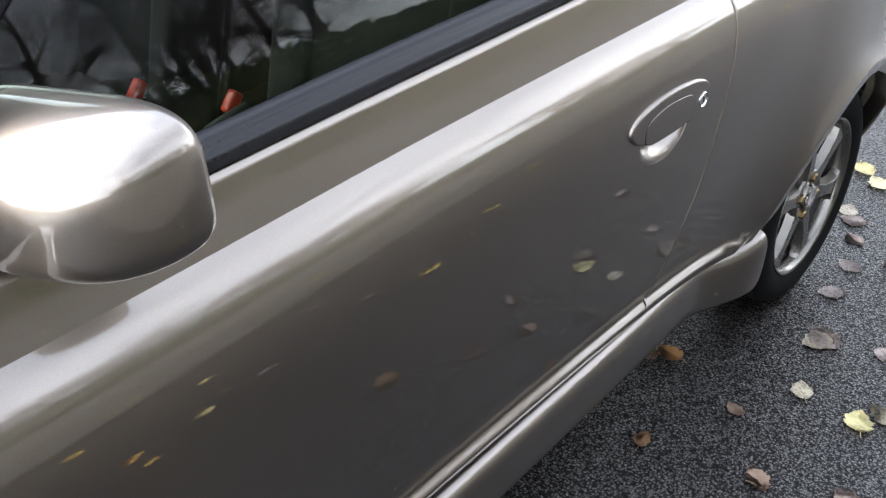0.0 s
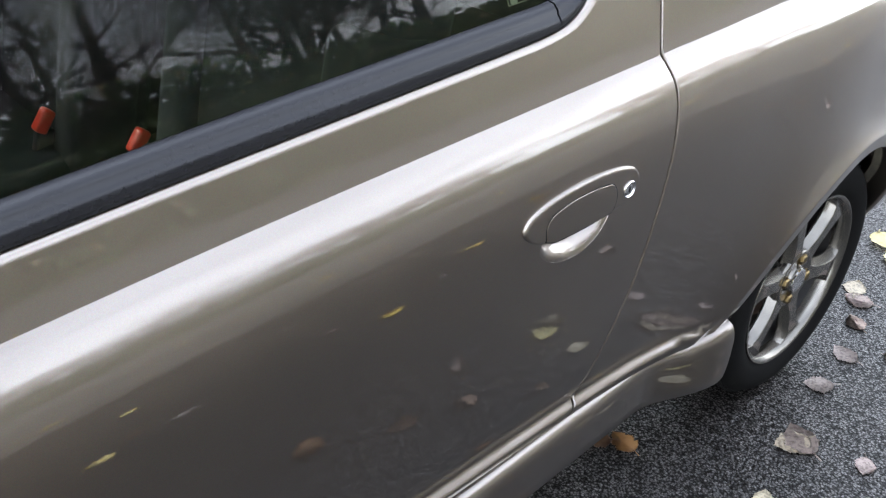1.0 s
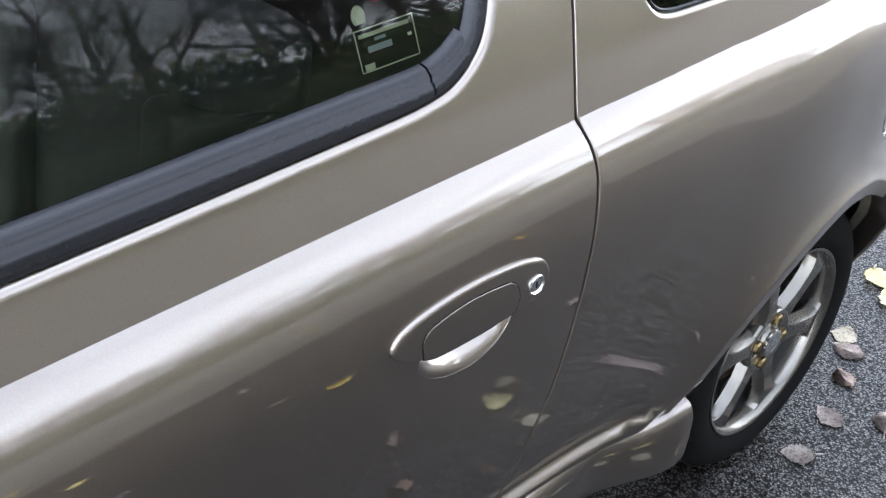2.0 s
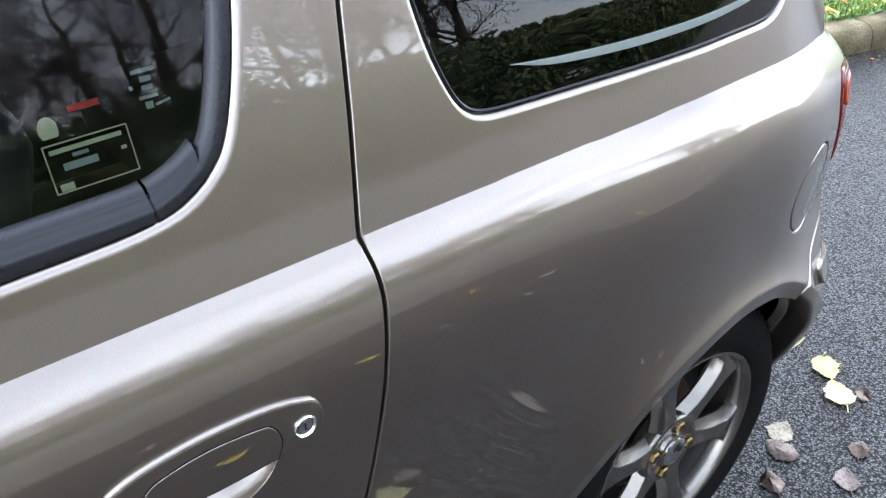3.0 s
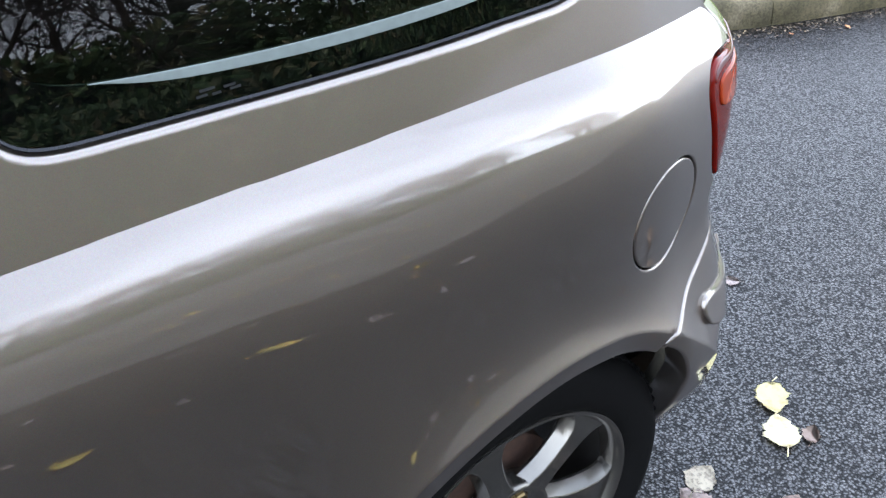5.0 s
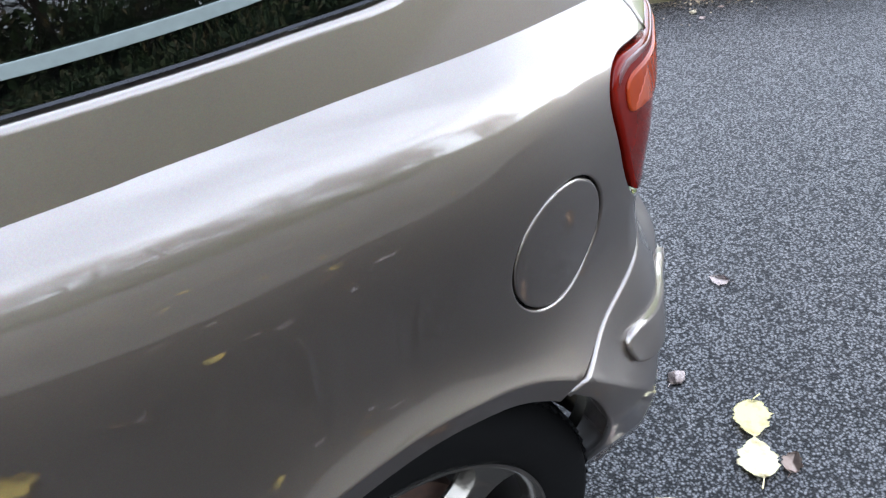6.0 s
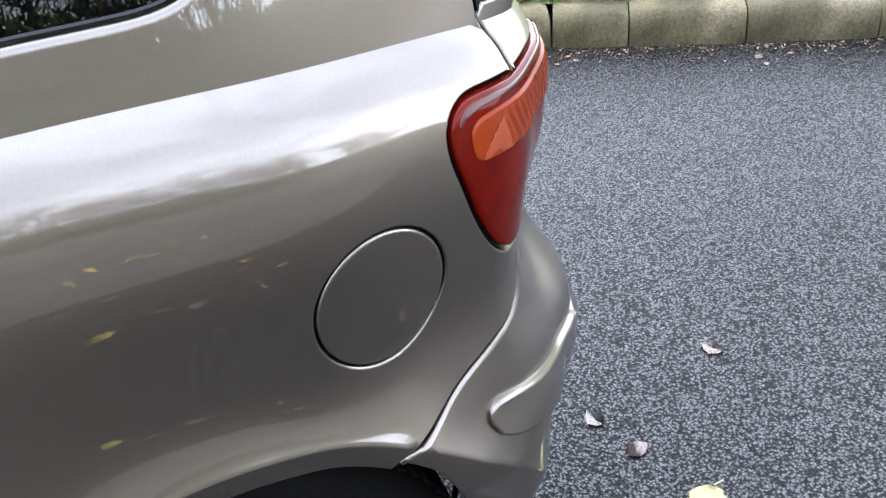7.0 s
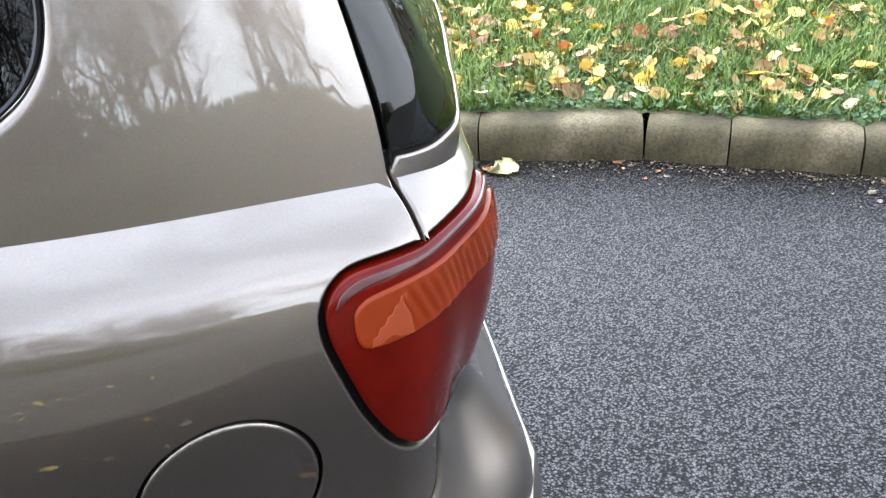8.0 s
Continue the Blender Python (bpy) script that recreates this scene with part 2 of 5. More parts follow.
LITTER = plain_material("woodland_floor", (0.085, 0.06, 0.03), 0.95, grain=14, spread=0.6, bump=0.8, depth=0.03)
GRASS = island_material("grass", [(0.0, (0.048, 0.105, 0.009)), (0.5, (0.105, 0.178, 0.016)), (0.82, (0.175, 0.24, 0.030)), (1.0, (0.27, 0.25, 0.075))])
CLOVER = island_material("clover", [(0.0, (0.026, 0.075, 0.014)), (1.0, (0.062, 0.135, 0.030))], 0.5)
GRIT = island_material("gutter_grit", [(0.0, (0.045, 0.030, 0.018)), (0.7, (0.12, 0.085, 0.052)), (1.0, (0.27, 0.21, 0.14))])
LITTER_LEAF = island_material("leaf_litter", [(0.0, (0.30, 0.14, 0.05)), (0.4, (0.50, 0.32, 0.10)), (0.7, (0.70, 0.50, 0.12)), (1.0, (0.45, 0.34, 0.22))])
BARK = plain_material("bark", (0.055, 0.045, 0.035), 0.95, grain=24, spread=0.4, bump=0.8, depth=0.02)
TWIG = plain_material("twigs", (0.05, 0.038, 0.03), 0.9, grain=30, spread=0.3, bump=0)
BRAMBLE = island_material("undergrowth", [(0.0, (0.024, 0.042, 0.015)), (0.55, (0.060, 0.095, 0.034)), (0.85, (0.11, 0.105, 0.050)), (1.0, (0.17, 0.12, 0.06))], 0.7)
LEAF_YELLOW = leaf_material("yellow_leaf", [(0.0, (0.78, 0.55, 0.08)), (0.4, (0.82, 0.68, 0.28)), (0.7, (0.80, 0.60, 0.12)), (1.0, (0.74, 0.36, 0.05))])
LEAF_CREAM = leaf_material("cream_leaf", [(0.0, (0.66, 0.59, 0.30)), (1.0, (0.70, 0.65, 0.42))])
LEAF_BROWN = leaf_material("brown_leaf", [(0.0, (0.30, 0.13, 0.05)), (0.35, (0.46, 0.27, 0.14)), (0.7, (0.58, 0.22, 0.05)), (1.0, (0.48, 0.36, 0.24))])
LEAF_DULL = leaf_material("dull_brown_leaf", [(0.0, (0.11, 0.06, 0.035)), (0.5, (0.24, 0.12, 0.04)), (1.0, (0.16, 0.11, 0.08))], 0.5)
LEAF_PALE = leaf_material("pale_wet_leaf", [(0.0, (0.25, 0.19, 0.165)), (0.35, (0.30, 0.25, 0.22)), (0.7, (0.22, 0.15, 0.115)), (1.0, (0.34, 0.30, 0.205))], 0.45, 150.0, ((0.46, (1.1, 1.1, 1.1)), (0.66, (0.40, 0.37, 0.35))))

# ---- the shape of the car's side: plan curve, shoulder line and section ----
PLAN_X = np.array([-3.1, -2.6, -2.0, -1.3, -0.6, -0.3, 0.0, 0.2, 0.33, 0.42])
PLAN_Y = np.array([0.34, 0.15, 0.10, 0.097, 0.083, 0.076, 0.074, 0.099, 0.141, 0.178])
MID_Y = 0.86          # the car's centre line
ARCH_X, ARCH_Z = 0.015, 0.277          # the middle of the rear wheel arch
TURN_S = np.array([0.35, 0.39, 0.44, 0.468, 0.49, 0.60, 1.0])          # the rear corner: length along the side,
TURN_H = np.array([0.0, 12.0, 22.0, 42.0, 62.0, 66.0, 68.4])          # and degrees turned


def ease(t):
    t = np.clip(t, 0, 1)
    return t * t * (3 - 2 * t)


def smooth_curve(xs, ys, x):
    """A smooth curve through a few knots (Catmull-Rom slopes)."""
    m = np.gradient(ys, xs)
    i = np.clip(np.searchsorted(xs, x) - 1, 0, len(xs) - 2)
    h = xs[i + 1] - xs[i]
    t = np.clip((x - xs[i]) / h, 0, 1)
    return ((2 * t**3 - 3 * t**2 + 1) * ys[i] + (t**3 - 2 * t**2 + t) * h * m[i]
            + (3 * t**2 - 2 * t**3) * ys[i + 1] + (t**3 - t**2) * h * m[i + 1])


def plan_table():
    """Length along the side, place and heading: the side as fitted, then a round corner and the flat tail."""
    s = np.arange(-3.1, 1.6, 0.002)
    side = smooth_curve(PLAN_X, PLAN_Y, np.minimum(s, 0.36))
    slope = np.gradient(side, s)
    first = int(np.searchsorted(s, 0.35))
    head = np.arctan(slope)
    head = np.where(s > s[first], head[first] + np.radians(smooth_curve(TURN_S, TURN_H, np.clip(s, 0.35, 1.0))), head)
    head = np.minimum(head, radians(90))
    x, y = s.copy(), side.copy()
    x[first:] = x[first] + np.concatenate([[0], np.cumsum(np.cos(head[first:-1]) * 0.002)])
    y[first:] = y[first] + np.concatenate([[0], np.cumsum(np.sin(head[first:-1]) * 0.002)])
    return s, x, y, head


PLAN_S, PLAN_PX, PLAN_PY, PLAN_H = plan_table()


def shoulder(s):
    """Height of the shoulder crease."""
    return 0.9953 - 0.0065 * (s + 0.6) - 0.0527 * np.clip((s + 0.1) / 0.5, 0, 1.15) ** 2 - 0.10 * np.clip((-1.9 - s) / 1.2, 0, 1) ** 2


DROP = np.array([-0.05, 0, 0.012, 0.03, 0.055, 0.09, 0.14, 0.2, 0.3, 0.4, 0.5, 0.6, 0.68, 0.8])
BULGE = np.array([0.052, 0, -0.012, -0.026, -0.037, -0.0435, -0.047, -0.0455, -0.039, -0.029, -0.013, 0.012, 0.044, 0.10])


def inset(s, z, upper):
    """How far the skin lies inside the shoulder crease, at a length along the side and a height."""
    down = shoulder(s) - z
    tail = ease((s + 0.35) / 0.6)
    r = np.hypot(s - ARCH_X, z - ARCH_Z)
    ahead = ease((0.08 - s) / 0.35)
    flare = (0.036 + 0.022 * ahead) * np.exp(-np.maximum(r - 0.368, 0) / (0.045 + 0.075 * ahead)) * ease((r - 0.25) / 0.08)
    flare = flare * (1 - ease((s - 0.36) / 0.1))
    bumper = 0.045 * ease((0.70 - z) / 0.20) * ease((s - 0.12) / 0.15)
    bumper = bumper + (0.02 * ease((0.56 - z) / 0.12) + 0.025 * ease((0.46 - z) / 0.2)) * ease((s - 0.2) / 0.1)
    ledge = 0.020 * ease((0.382 + 0.022 * ease((s + 0.42) / 0.11) - z) / 0.023) * (1 - ease((r - 0.44) / -0.07))
    low = (1 + 0.42 * tail) * smooth_curve(DROP, BULGE, down) - flare - bumper - ledge
    high = -down * 0.27 + 0.25 * np.maximum(-down - 0.1, 0) ** 2
    tail_in = ease((s - 0.345) / 0.10) * smooth_curve(np.array([0.25, 0.4, 0.5, 0.56, 0.62, 0.68, 0.74, 0.8, 0.86, 0.9, 0.95, 1.1, 1.35]), np.array([0.110, 0.034, 0.024, 0.022, 0.042, 0.0545, 0.043, 0.030, 0.0184, 0.005, -0.008, -0.0013, -0.0014]), z)
    gate = (0.009 * np.exp(-((z - 0.935) / 0.045) ** 2) * ease((s - 0.41) / 0.08) + 0.058 * (1 - np.exp(-4.0 * np.maximum(s - 0.465, 0)))) * ease((z - 0.875) / 0.06)
    return np.where(upper, high, low) + tail_in - gate


def skin(s, z, upper, deep=0.0):
    """Points of the car's skin; deep: metres inside it."""
    s, z = np.asarray(s, float), np.asarray(z, float)
    x, y, h = (np.interp(s, PLAN_S, table) for table in (PLAN_PX, PLAN_PY, PLAN_H))
    way = h * ease((s - 0.28) / 0.14)
    d = inset(s, z, upper) + deep
    return np.stack([x - np.sin(way) * d, y + np.cos(way) * d, z], -1)


def skin_normal(s, z, upper):
    e = 0.002
    a = skin(s + e, z, upper) - skin(s - e, z, upper)
    b = skin(s, z + e, upper) - skin(s, z - e, upper)
    n = np.cross(a, b)
    return n / np.linalg.norm(n, axis=-1, keepdims=True)

# ---- mesh tools ----
from mathutils.geometry import delaunay_2d_cdt


def part(name, bm, mat, parent, label=""):
    """Links a bmesh as one mesh object under a thing or a part."""
    mesh = bpy.data.meshes.new(name)
    bm.to_mesh(mesh)
    bm.free()
    return mesh_part(name, mesh, mat, parent, label)


def mesh_part(name, mesh, mat, parent, label=""):
    mesh.materials.append(mat)
    ob = new(name, mesh)
    ob.parent = parent
    return tagged(ob, label) if label else ob


def smooth_shade(bm, angle=40):
    for face in bm.faces:
        face.smooth = True
    for edge in bm.edges:
        if len(edge.link_faces) == 2 and edge.calc_face_angle(0) > radians(angle):
            edge.smooth = False


def thing(name, label, category, at=(0, 0, 0), group="", kind=""):
    ob = new(name)
    ob.empty_display_size = 0.1
    ob.location = at
    return tagged(ob, label, category, group, kind)


def box(bm, centre, size, bevel=0.0, turn=None, segments=2):
    made = bmesh.ops.create_cube(bm, size=1.0)["verts"]
    bmesh.ops.scale(bm, vec=size, verts=made)
    if bevel:
        edges = list({e for v in made for e in v.link_edges})
        made = list({v for f in bmesh.ops.bevel(bm, geom=edges, offset=bevel, segments=segments, affect="EDGES", profile=0.6)["faces"] for v in f.verts} | {v for v in made if v.is_valid})
    if turn is not None:
        bmesh.ops.rotate(bm, cent=(0, 0, 0), matrix=turn, verts=made)
    bmesh.ops.translate(bm, vec=centre, verts=made)
    return made


def lathe(bm, profile, centre, sides=64, closed=False):
    """A body turned round the y axis: profile of (radius, y)."""
    rings = []
    for i in range(sides):
        a = 2 * math.pi * i / sides
        rings.append([bm.verts.new((centre[0] + r * math.cos(a), centre[1] + y, centre[2] + r * math.sin(a))) for r, y in profile])
    for i in range(sides):
        a, b = rings[i], rings[(i + 1) % sides]
        for j in range(len(profile) - 1 + closed):
            k = (j + 1) % len(profile)
            bm.faces.new((a[j], b[j], b[k], a[k]))


def tube(bm, points, radii, sides=6, cap=True):
    """A tapered tube along points."""
    points = [Vector(p) for p in points]
    last = None
    for i, (p, r) in enumerate(zip(points, radii)):
        way = (points[min(i + 1, len(points) - 1)] - points[max(i - 1, 0)]).normalized()
        side = way.orthogonal().normalized() if last is None else last[1] - way * way.dot(last[1])
        side.normalize()
        up = way.cross(side)
        ring = [bm.verts.new(p + (side * math.cos(2 * math.pi * j / sides) + up * math.sin(2 * math.pi * j / sides)) * r) for j in range(sides)]
        if last:
            for j in range(sides):
                bm.faces.new((last[0][j], last[0][(j + 1) % sides], ring[(j + 1) % sides], ring[j]))
        elif cap:
            bm.faces.new(ring[::-1])
        last = (ring, side)
    if cap:
        bm.faces.new(last[0])


def inside(points, loop):
    """Which points lie inside a closed outline."""
    x, y = points[:, 0], points[:, 1]
    a, b = loop, np.roll(loop, -1, 0)
    hit = np.zeros(len(points), bool)
    for (x0, y0), (x1, y1) in zip(a, b):
        if y0 != y1:
            cross = ((y0 > y) != (y1 > y)) & (x < (x1 - x0) * (y - y0) / (y1 - y0) + x0)
            hit ^= cross
    return hit


def closed_curve(knots, step=0.008, sharp=()):
    """A smooth closed outline through knots; the knots named in sharp stay corners."""
    p = np.array(knots, float)
    n, out = len(p), []
    for i in range(n):
        p0, p1, p2, p3 = p[i - 1], p[i], p[(i + 1) % n], p[(i + 2) % n]
        d1, d2 = (p2 - p0) * 0.5, (p3 - p1) * 0.5
        length = np.linalg.norm(p2 - p1)
        for d, far in ((d1, np.linalg.norm(p1 - p0)), (d2, np.linalg.norm(p3 - p2))):
            size = np.linalg.norm(d)
            if size > 1e-9:
                d *= min(1.0, length / size)
        if i in sharp:
            d1 = p2 - p1
        if (i + 1) % n in sharp:
            d2 = p2 - p1
        count = max(1, int(round(length / step)))
        for t in np.arange(count) / count:
            out.append((2 * t**3 - 3 * t**2 + 1) * p1 + (t**3 - 2 * t**2 + t) * d1 + (3 * t**2 - 2 * t**3) * p2 + (t**3 - t**2) * d2)
    return np.array(out)


def grown(loop, by):
    """The outline moved outwards by a distance (inwards when negative)."""
    a, b = np.roll(loop, 1, 0), np.roll(loop, -1, 0)
    way = b - a
    way /= np.linalg.norm(way, axis=1, keepdims=True) + 1e-12
    area = 0.5 * np.sum(loop[:, 0] * b[:, 1] - b[:, 0] * loop[:, 1])
    out = np.stack([way[:, 1], -way[:, 0]], 1) * (1 if area > 0 else -1)
    return loop + out * by, out


ROWS = np.array([0.0, 0.006, 0.013, 0.021, 0.03, 0.04, 0.052, 0.066, 0.082, 0.10, 0.125, 0.15, 0.18] + [0.21 + 0.03 * i for i in range(20)])


def panel(name, outline, mat, parent, holes=(), deep=0.0, edge=0.003, flange=0.014, step=0.022, label="", far=False, wave=None, hole_edges=None, wave_step=0.006):
    """A pressed sheet on the car's skin inside an outline of (length along the side, height), with rolled edges turned inwards."""
    loops = [np.asarray(outline)] + [np.asarray(h) for h in holes]
    rolls = [edge] + list(hole_edges or [edge] * len(holes))
    tops = [grown(loops[0], -edge)[0]] + [grown(h, roll)[0] for h, roll in zip(loops[1:], rolls[1:])]
    rim = np.concatenate(tops)
    lo, hi = loops[0].min(0), loops[0].max(0)
    s = np.arange(lo[0], hi[0] + step, step)
    grid = []
    for d in np.concatenate([ROWS, -np.arange(0.03, 0.62, 0.03)]):
        z = shoulder(s) - d
        grid.append(np.stack([s, z], 1))
    for z in (0.345, 0.352, 0.356, 0.360, 0.364, 0.368, 0.372, 0.376, 0.380, 0.386, 0.394):
        grid.append(np.stack([s, z + 0.0003 + 0.022 * ease((s + 0.42) / 0.11)], 1))
    grid = np.concatenate(grid)
    if lo[0] < 0.4 and hi[0] > -0.4 and lo[1] < 0.6:
        grid = grid[np.hypot(grid[:, 0] - ARCH_X, grid[:, 1] - ARCH_Z) > 0.475]
        around = np.meshgrid(np.array([0.341, 0.347, 0.354, 0.361, 0.3655, 0.3685, 0.372, 0.377, 0.383, 0.391, 0.40, 0.41, 0.422, 0.435, 0.45, 0.467]), np.linspace(0, math.pi, 90))
        grid = np.concatenate([grid, np.stack([(ARCH_X + around[0] * np.cos(around[1])).ravel(), (ARCH_Z + around[0] * np.sin(around[1])).ravel()], 1)])
    if wave:
        fine = np.meshgrid(np.arange(lo[0], hi[0], wave_step), np.arange(lo[1], hi[1], 0.006))
        grid = np.stack([fine[0].ravel(), fine[1].ravel()], 1)
    keep = inside(grid, tops[0])
    for h in tops[1:]:
        keep &= ~inside(grid, h)
    grid = grid[keep]
    if len(grid):
        near = np.concatenate([np.min(np.hypot(part_[:, None, 0] - rim[None, :, 0], part_[:, None, 1] - rim[None, :, 1]), 1) for part_ in np.array_split(grid, max(1, len(grid) // 500))])
        grid = grid[near > 0.0025]
    flat, edges, start = list(rim), [], 0
    for t in tops:
        edges += [(start + i, start + (i + 1) % len(t)) for i in range(len(t))]
        start += len(t)
    flat = [Vector(p) for p in np.concatenate([rim, grid])] if len(grid) else [Vector(p) for p in rim]
    verts, _, tris, *_ = delaunay_2d_cdt(flat, edges, [], 0, 1e-7)
    verts = np.array([tuple(v) for v in verts])
    tris = np.array([t for t in tris if len(t) == 3])
    mid = verts[tris].mean(1)
    keep = inside(mid, tops[0])
    for h in tops[1:]:
        keep &= ~inside(mid, h)
    tris, mid = tris[keep], mid[keep]
    upper = mid[:, 1] > shoulder(mid[:, 0])
    on_top = verts[:, 1] > shoulder(verts[:, 0])
    extra = wave(verts[:, 0], verts[:, 1]) if wave else 0.0
    place = list(skin(verts[:, 0], verts[:, 1], on_top, deep + extra))
    faces, normals = [], []
    both = np.stack([skin_normal(verts[:, 0], verts[:, 1], np.full(len(verts), side)) for side in (False, True)])
    all_places = np.array(place)
    a, b, c = (all_places[tris[:, i]] for i in range(3))
    wrong = (np.cross(b - a, c - a) * both[upper.astype(int), tris[:, 0]]).sum(1) < 0
    tris[wrong] = tris[wrong][:, ::-1]
    faces += [tuple(t) for t in tris.tolist()]
    normals += list(both[np.repeat(upper.astype(int), 3), tris.ravel()])
    for t, loop, sign, roll in zip(tops, loops, [1] + [-1] * len(holes), rolls):
        out2 = grown(loop, 0)[1] * sign
        up = loop[:, 1] > shoulder(loop[:, 0])
        middle = (t + loop) / 2
        rings2 = [(t, 0.0, 1.0), (middle + (loop - middle) * 0.4, roll * 0.28, 0.62), (loop, roll, 0.22), (loop, max(flange, roll + 0.004), 0.0)]
        index, normal = [], []
        for where, d, share in rings2:
            up_w = where[:, 1] > shoulder(where[:, 0])
            p = skin(where[:, 0], where[:, 1], up_w, deep + d)
            n = skin_normal(where[:, 0], where[:, 1], up_w)
            e = skin(where[:, 0] + out2[:, 0] * 0.002, where[:, 1] + out2[:, 1] * 0.002, up_w) - skin(where[:, 0], where[:, 1], up_w)
            e /= np.linalg.norm(e, axis=1, keepdims=True) + 1e-12
            m = n * share + e * (1 - share) * 1.0
            normal.append(m / (np.linalg.norm(m, axis=1, keepdims=True) + 1e-12))
            index.append(np.arange(len(place), len(place) + len(p)))
            place += list(p)
        count = len(loop)
        for r in (0, 1, 2):
            for i in range(count):
                j = (i + 1) % count
                q = [(r, i), (r + 1, i), (r + 1, j), (r, j)]
                v = [place[index[a][b]] for a, b in q]
                if np.dot(np.cross(v[1] - v[0], v[3] - v[0]), normal[r][i] + normal[r + 1][i]) < 0:
                    q.reverse()
                faces.append(tuple(int(index[a][b]) for a, b in q))
                normals += [normal[a][b] for a, b in q]
    place, normals = np.array(place), np.array(normals)
    if far:
        place[:, 1] = 2 * MID_Y - place[:, 1]
        flipped, at = [], 0
        for f in faces:
            flipped.append(normals[at:at + len(f)][::-1])
            at += len(f)
        normals = np.concatenate(flipped)
        normals[:, 1] *= -1
        faces = [f[::-1] for f in faces]
    mesh = bpy.data.meshes.new(name)
    mesh.from_pydata([tuple(p) for p in place], [], faces)
    mesh.polygons.foreach_set("use_smooth", [True] * len(mesh.polygons))
    if wave is None:
        mesh.normals_split_custom_set([tuple(n) for n in normals])
    return mesh_part(name, mesh, mat, parent, label)


def band(name, loop, widths, mat, parent, label="", deeps=(0.008, 0.003, 0.012), far=False):
    """A rubber strip that follows an outline: outer line, crown and inner line."""
    bm = bmesh.new()
    rows = []
    for w, d in zip(widths, deeps):
        line = grown(loop, -w)[0] if not callable(w) else w(loop)
        p = skin(line[:, 0], line[:, 1], line[:, 1] > shoulder(line[:, 0]), d)
        rows.append([bm.verts.new((q[0], 2 * MID_Y - q[1] if far else q[1], q[2])) for q in p])
    for a, b in zip(rows, rows[1:]):
        for i in range(len(a)):
            j = (i + 1) % len(a)
            bm.faces.new((a[i], a[j], b[j], b[i]))
    bmesh.ops.recalc_face_normals(bm, faces=bm.faces[:])
    smooth_shade(bm, 75)
    return part(name, bm, mat, parent, label)

# ---- the setting: ground, road, kerb and verge ----
KERB_LINE = np.array([(-9.0, 5.6), (-3.0, 3.35), (-0.6, 2.42), (0.30, 2.055), (0.853, 1.852), (1.262, 1.716), (1.462, 1.608), (1.770, 1.450), (2.10, 1.285), (2.62, 1.10), (3.5, 0.90), (6.0, 0.5), (14.0, -0.4)])


def kerb_y(x):
    return smooth_curve(KERB_LINE[:, 0], KERB_LINE[:, 1], np.asarray(x, float))


KERB_TABLE = kerb_y(np.arange(-20, 20.01, 0.02)).tolist()


def kerb_at(x):
    """The kerb's line, looked up."""
    i = min(max((x + 20) / 0.02, 0), len(KERB_TABLE) - 2)
    k = int(i)
    return KERB_TABLE[k] + (KERB_TABLE[k + 1] - KERB_TABLE[k]) * (i - k)


def strip_mesh(name, xs, near, far, z, mat, label, category, rows=1, lift=None):
    bm = bmesh.new()
    lines = []
    for j in range(rows + 1):
        t = j / rows
        lines.append([bm.verts.new((x, a + (b - a) * t, z if lift is None else z + lift(x, a + (b - a) * t))) for x, a, b in zip(xs, near, far)])
    for a, b in zip(lines, lines[1:]):
        for i in range(len(xs) - 1):
            bm.faces.new((a[i], a[i + 1], b[i + 1], b[i]))
    for f in bm.faces:
        f.smooth = True
    mesh = bpy.data.meshes.new(name)
    bm.to_mesh(mesh)
    bm.free()
    mesh.materials.append(mat)
    return tagged(new(name, mesh), label, category, kind="structure")


bm = bmesh.new()
bmesh.ops.create_grid(bm, x_segments=2, y_segments=2, size=400)
mesh = bpy.data.meshes.new("ground")
bm.to_mesh(mesh)
bm.free()
mesh.materials.append(LITTER)
ground = tagged(new("ground", mesh), "woodland floor of brown leaf litter and earth", "ground", kind="structure")
ground.location.z = -0.03

road_x = np.concatenate([[-60, -20], np.arange(-9, 14.1, 0.25), [40, 90]])
strip_mesh("road", road_x, np.full(len(road_x), -1.78), kerb_y(road_x) + 0.03, 0.0, ASPHALT, "damp grey asphalt road with coarse stone chippings", "road")


def verge_lift(x, y):
    d = max(0.0, y - kerb_at(x) - 0.12)
    return 0.012 * min(1, d * 4) + 0.05 * d * 0.6 + 0.012 * noise.noise((x * 1.3, y * 1.3, 2.0))


verge_x = np.concatenate([[-60], np.arange(-9, 8, 0.12), [14, 40, 90]])
strip_mesh("verge", verge_x, kerb_y(verge_x) + 0.115, kerb_y(verge_x) + 7.0, 0.100, EARTH, "damp turf verge under short grass and fallen leaves", "verge", rows=40, lift=verge_lift)
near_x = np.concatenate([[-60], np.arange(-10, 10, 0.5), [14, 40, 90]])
# added ground out of view: gives the paint a lighter reflection beyond the asphalt
strip_mesh("verge_opposite", near_x, np.full(len(near_x), -1.70), np.full(len(near_x), -8.5), 0.0, BANK, "unseen pale ground with fallen leaves along the wood, added for its reflection", "verge", rows=60,
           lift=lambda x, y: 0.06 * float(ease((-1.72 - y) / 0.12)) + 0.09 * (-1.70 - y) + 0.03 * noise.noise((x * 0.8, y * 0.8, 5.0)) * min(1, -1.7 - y))


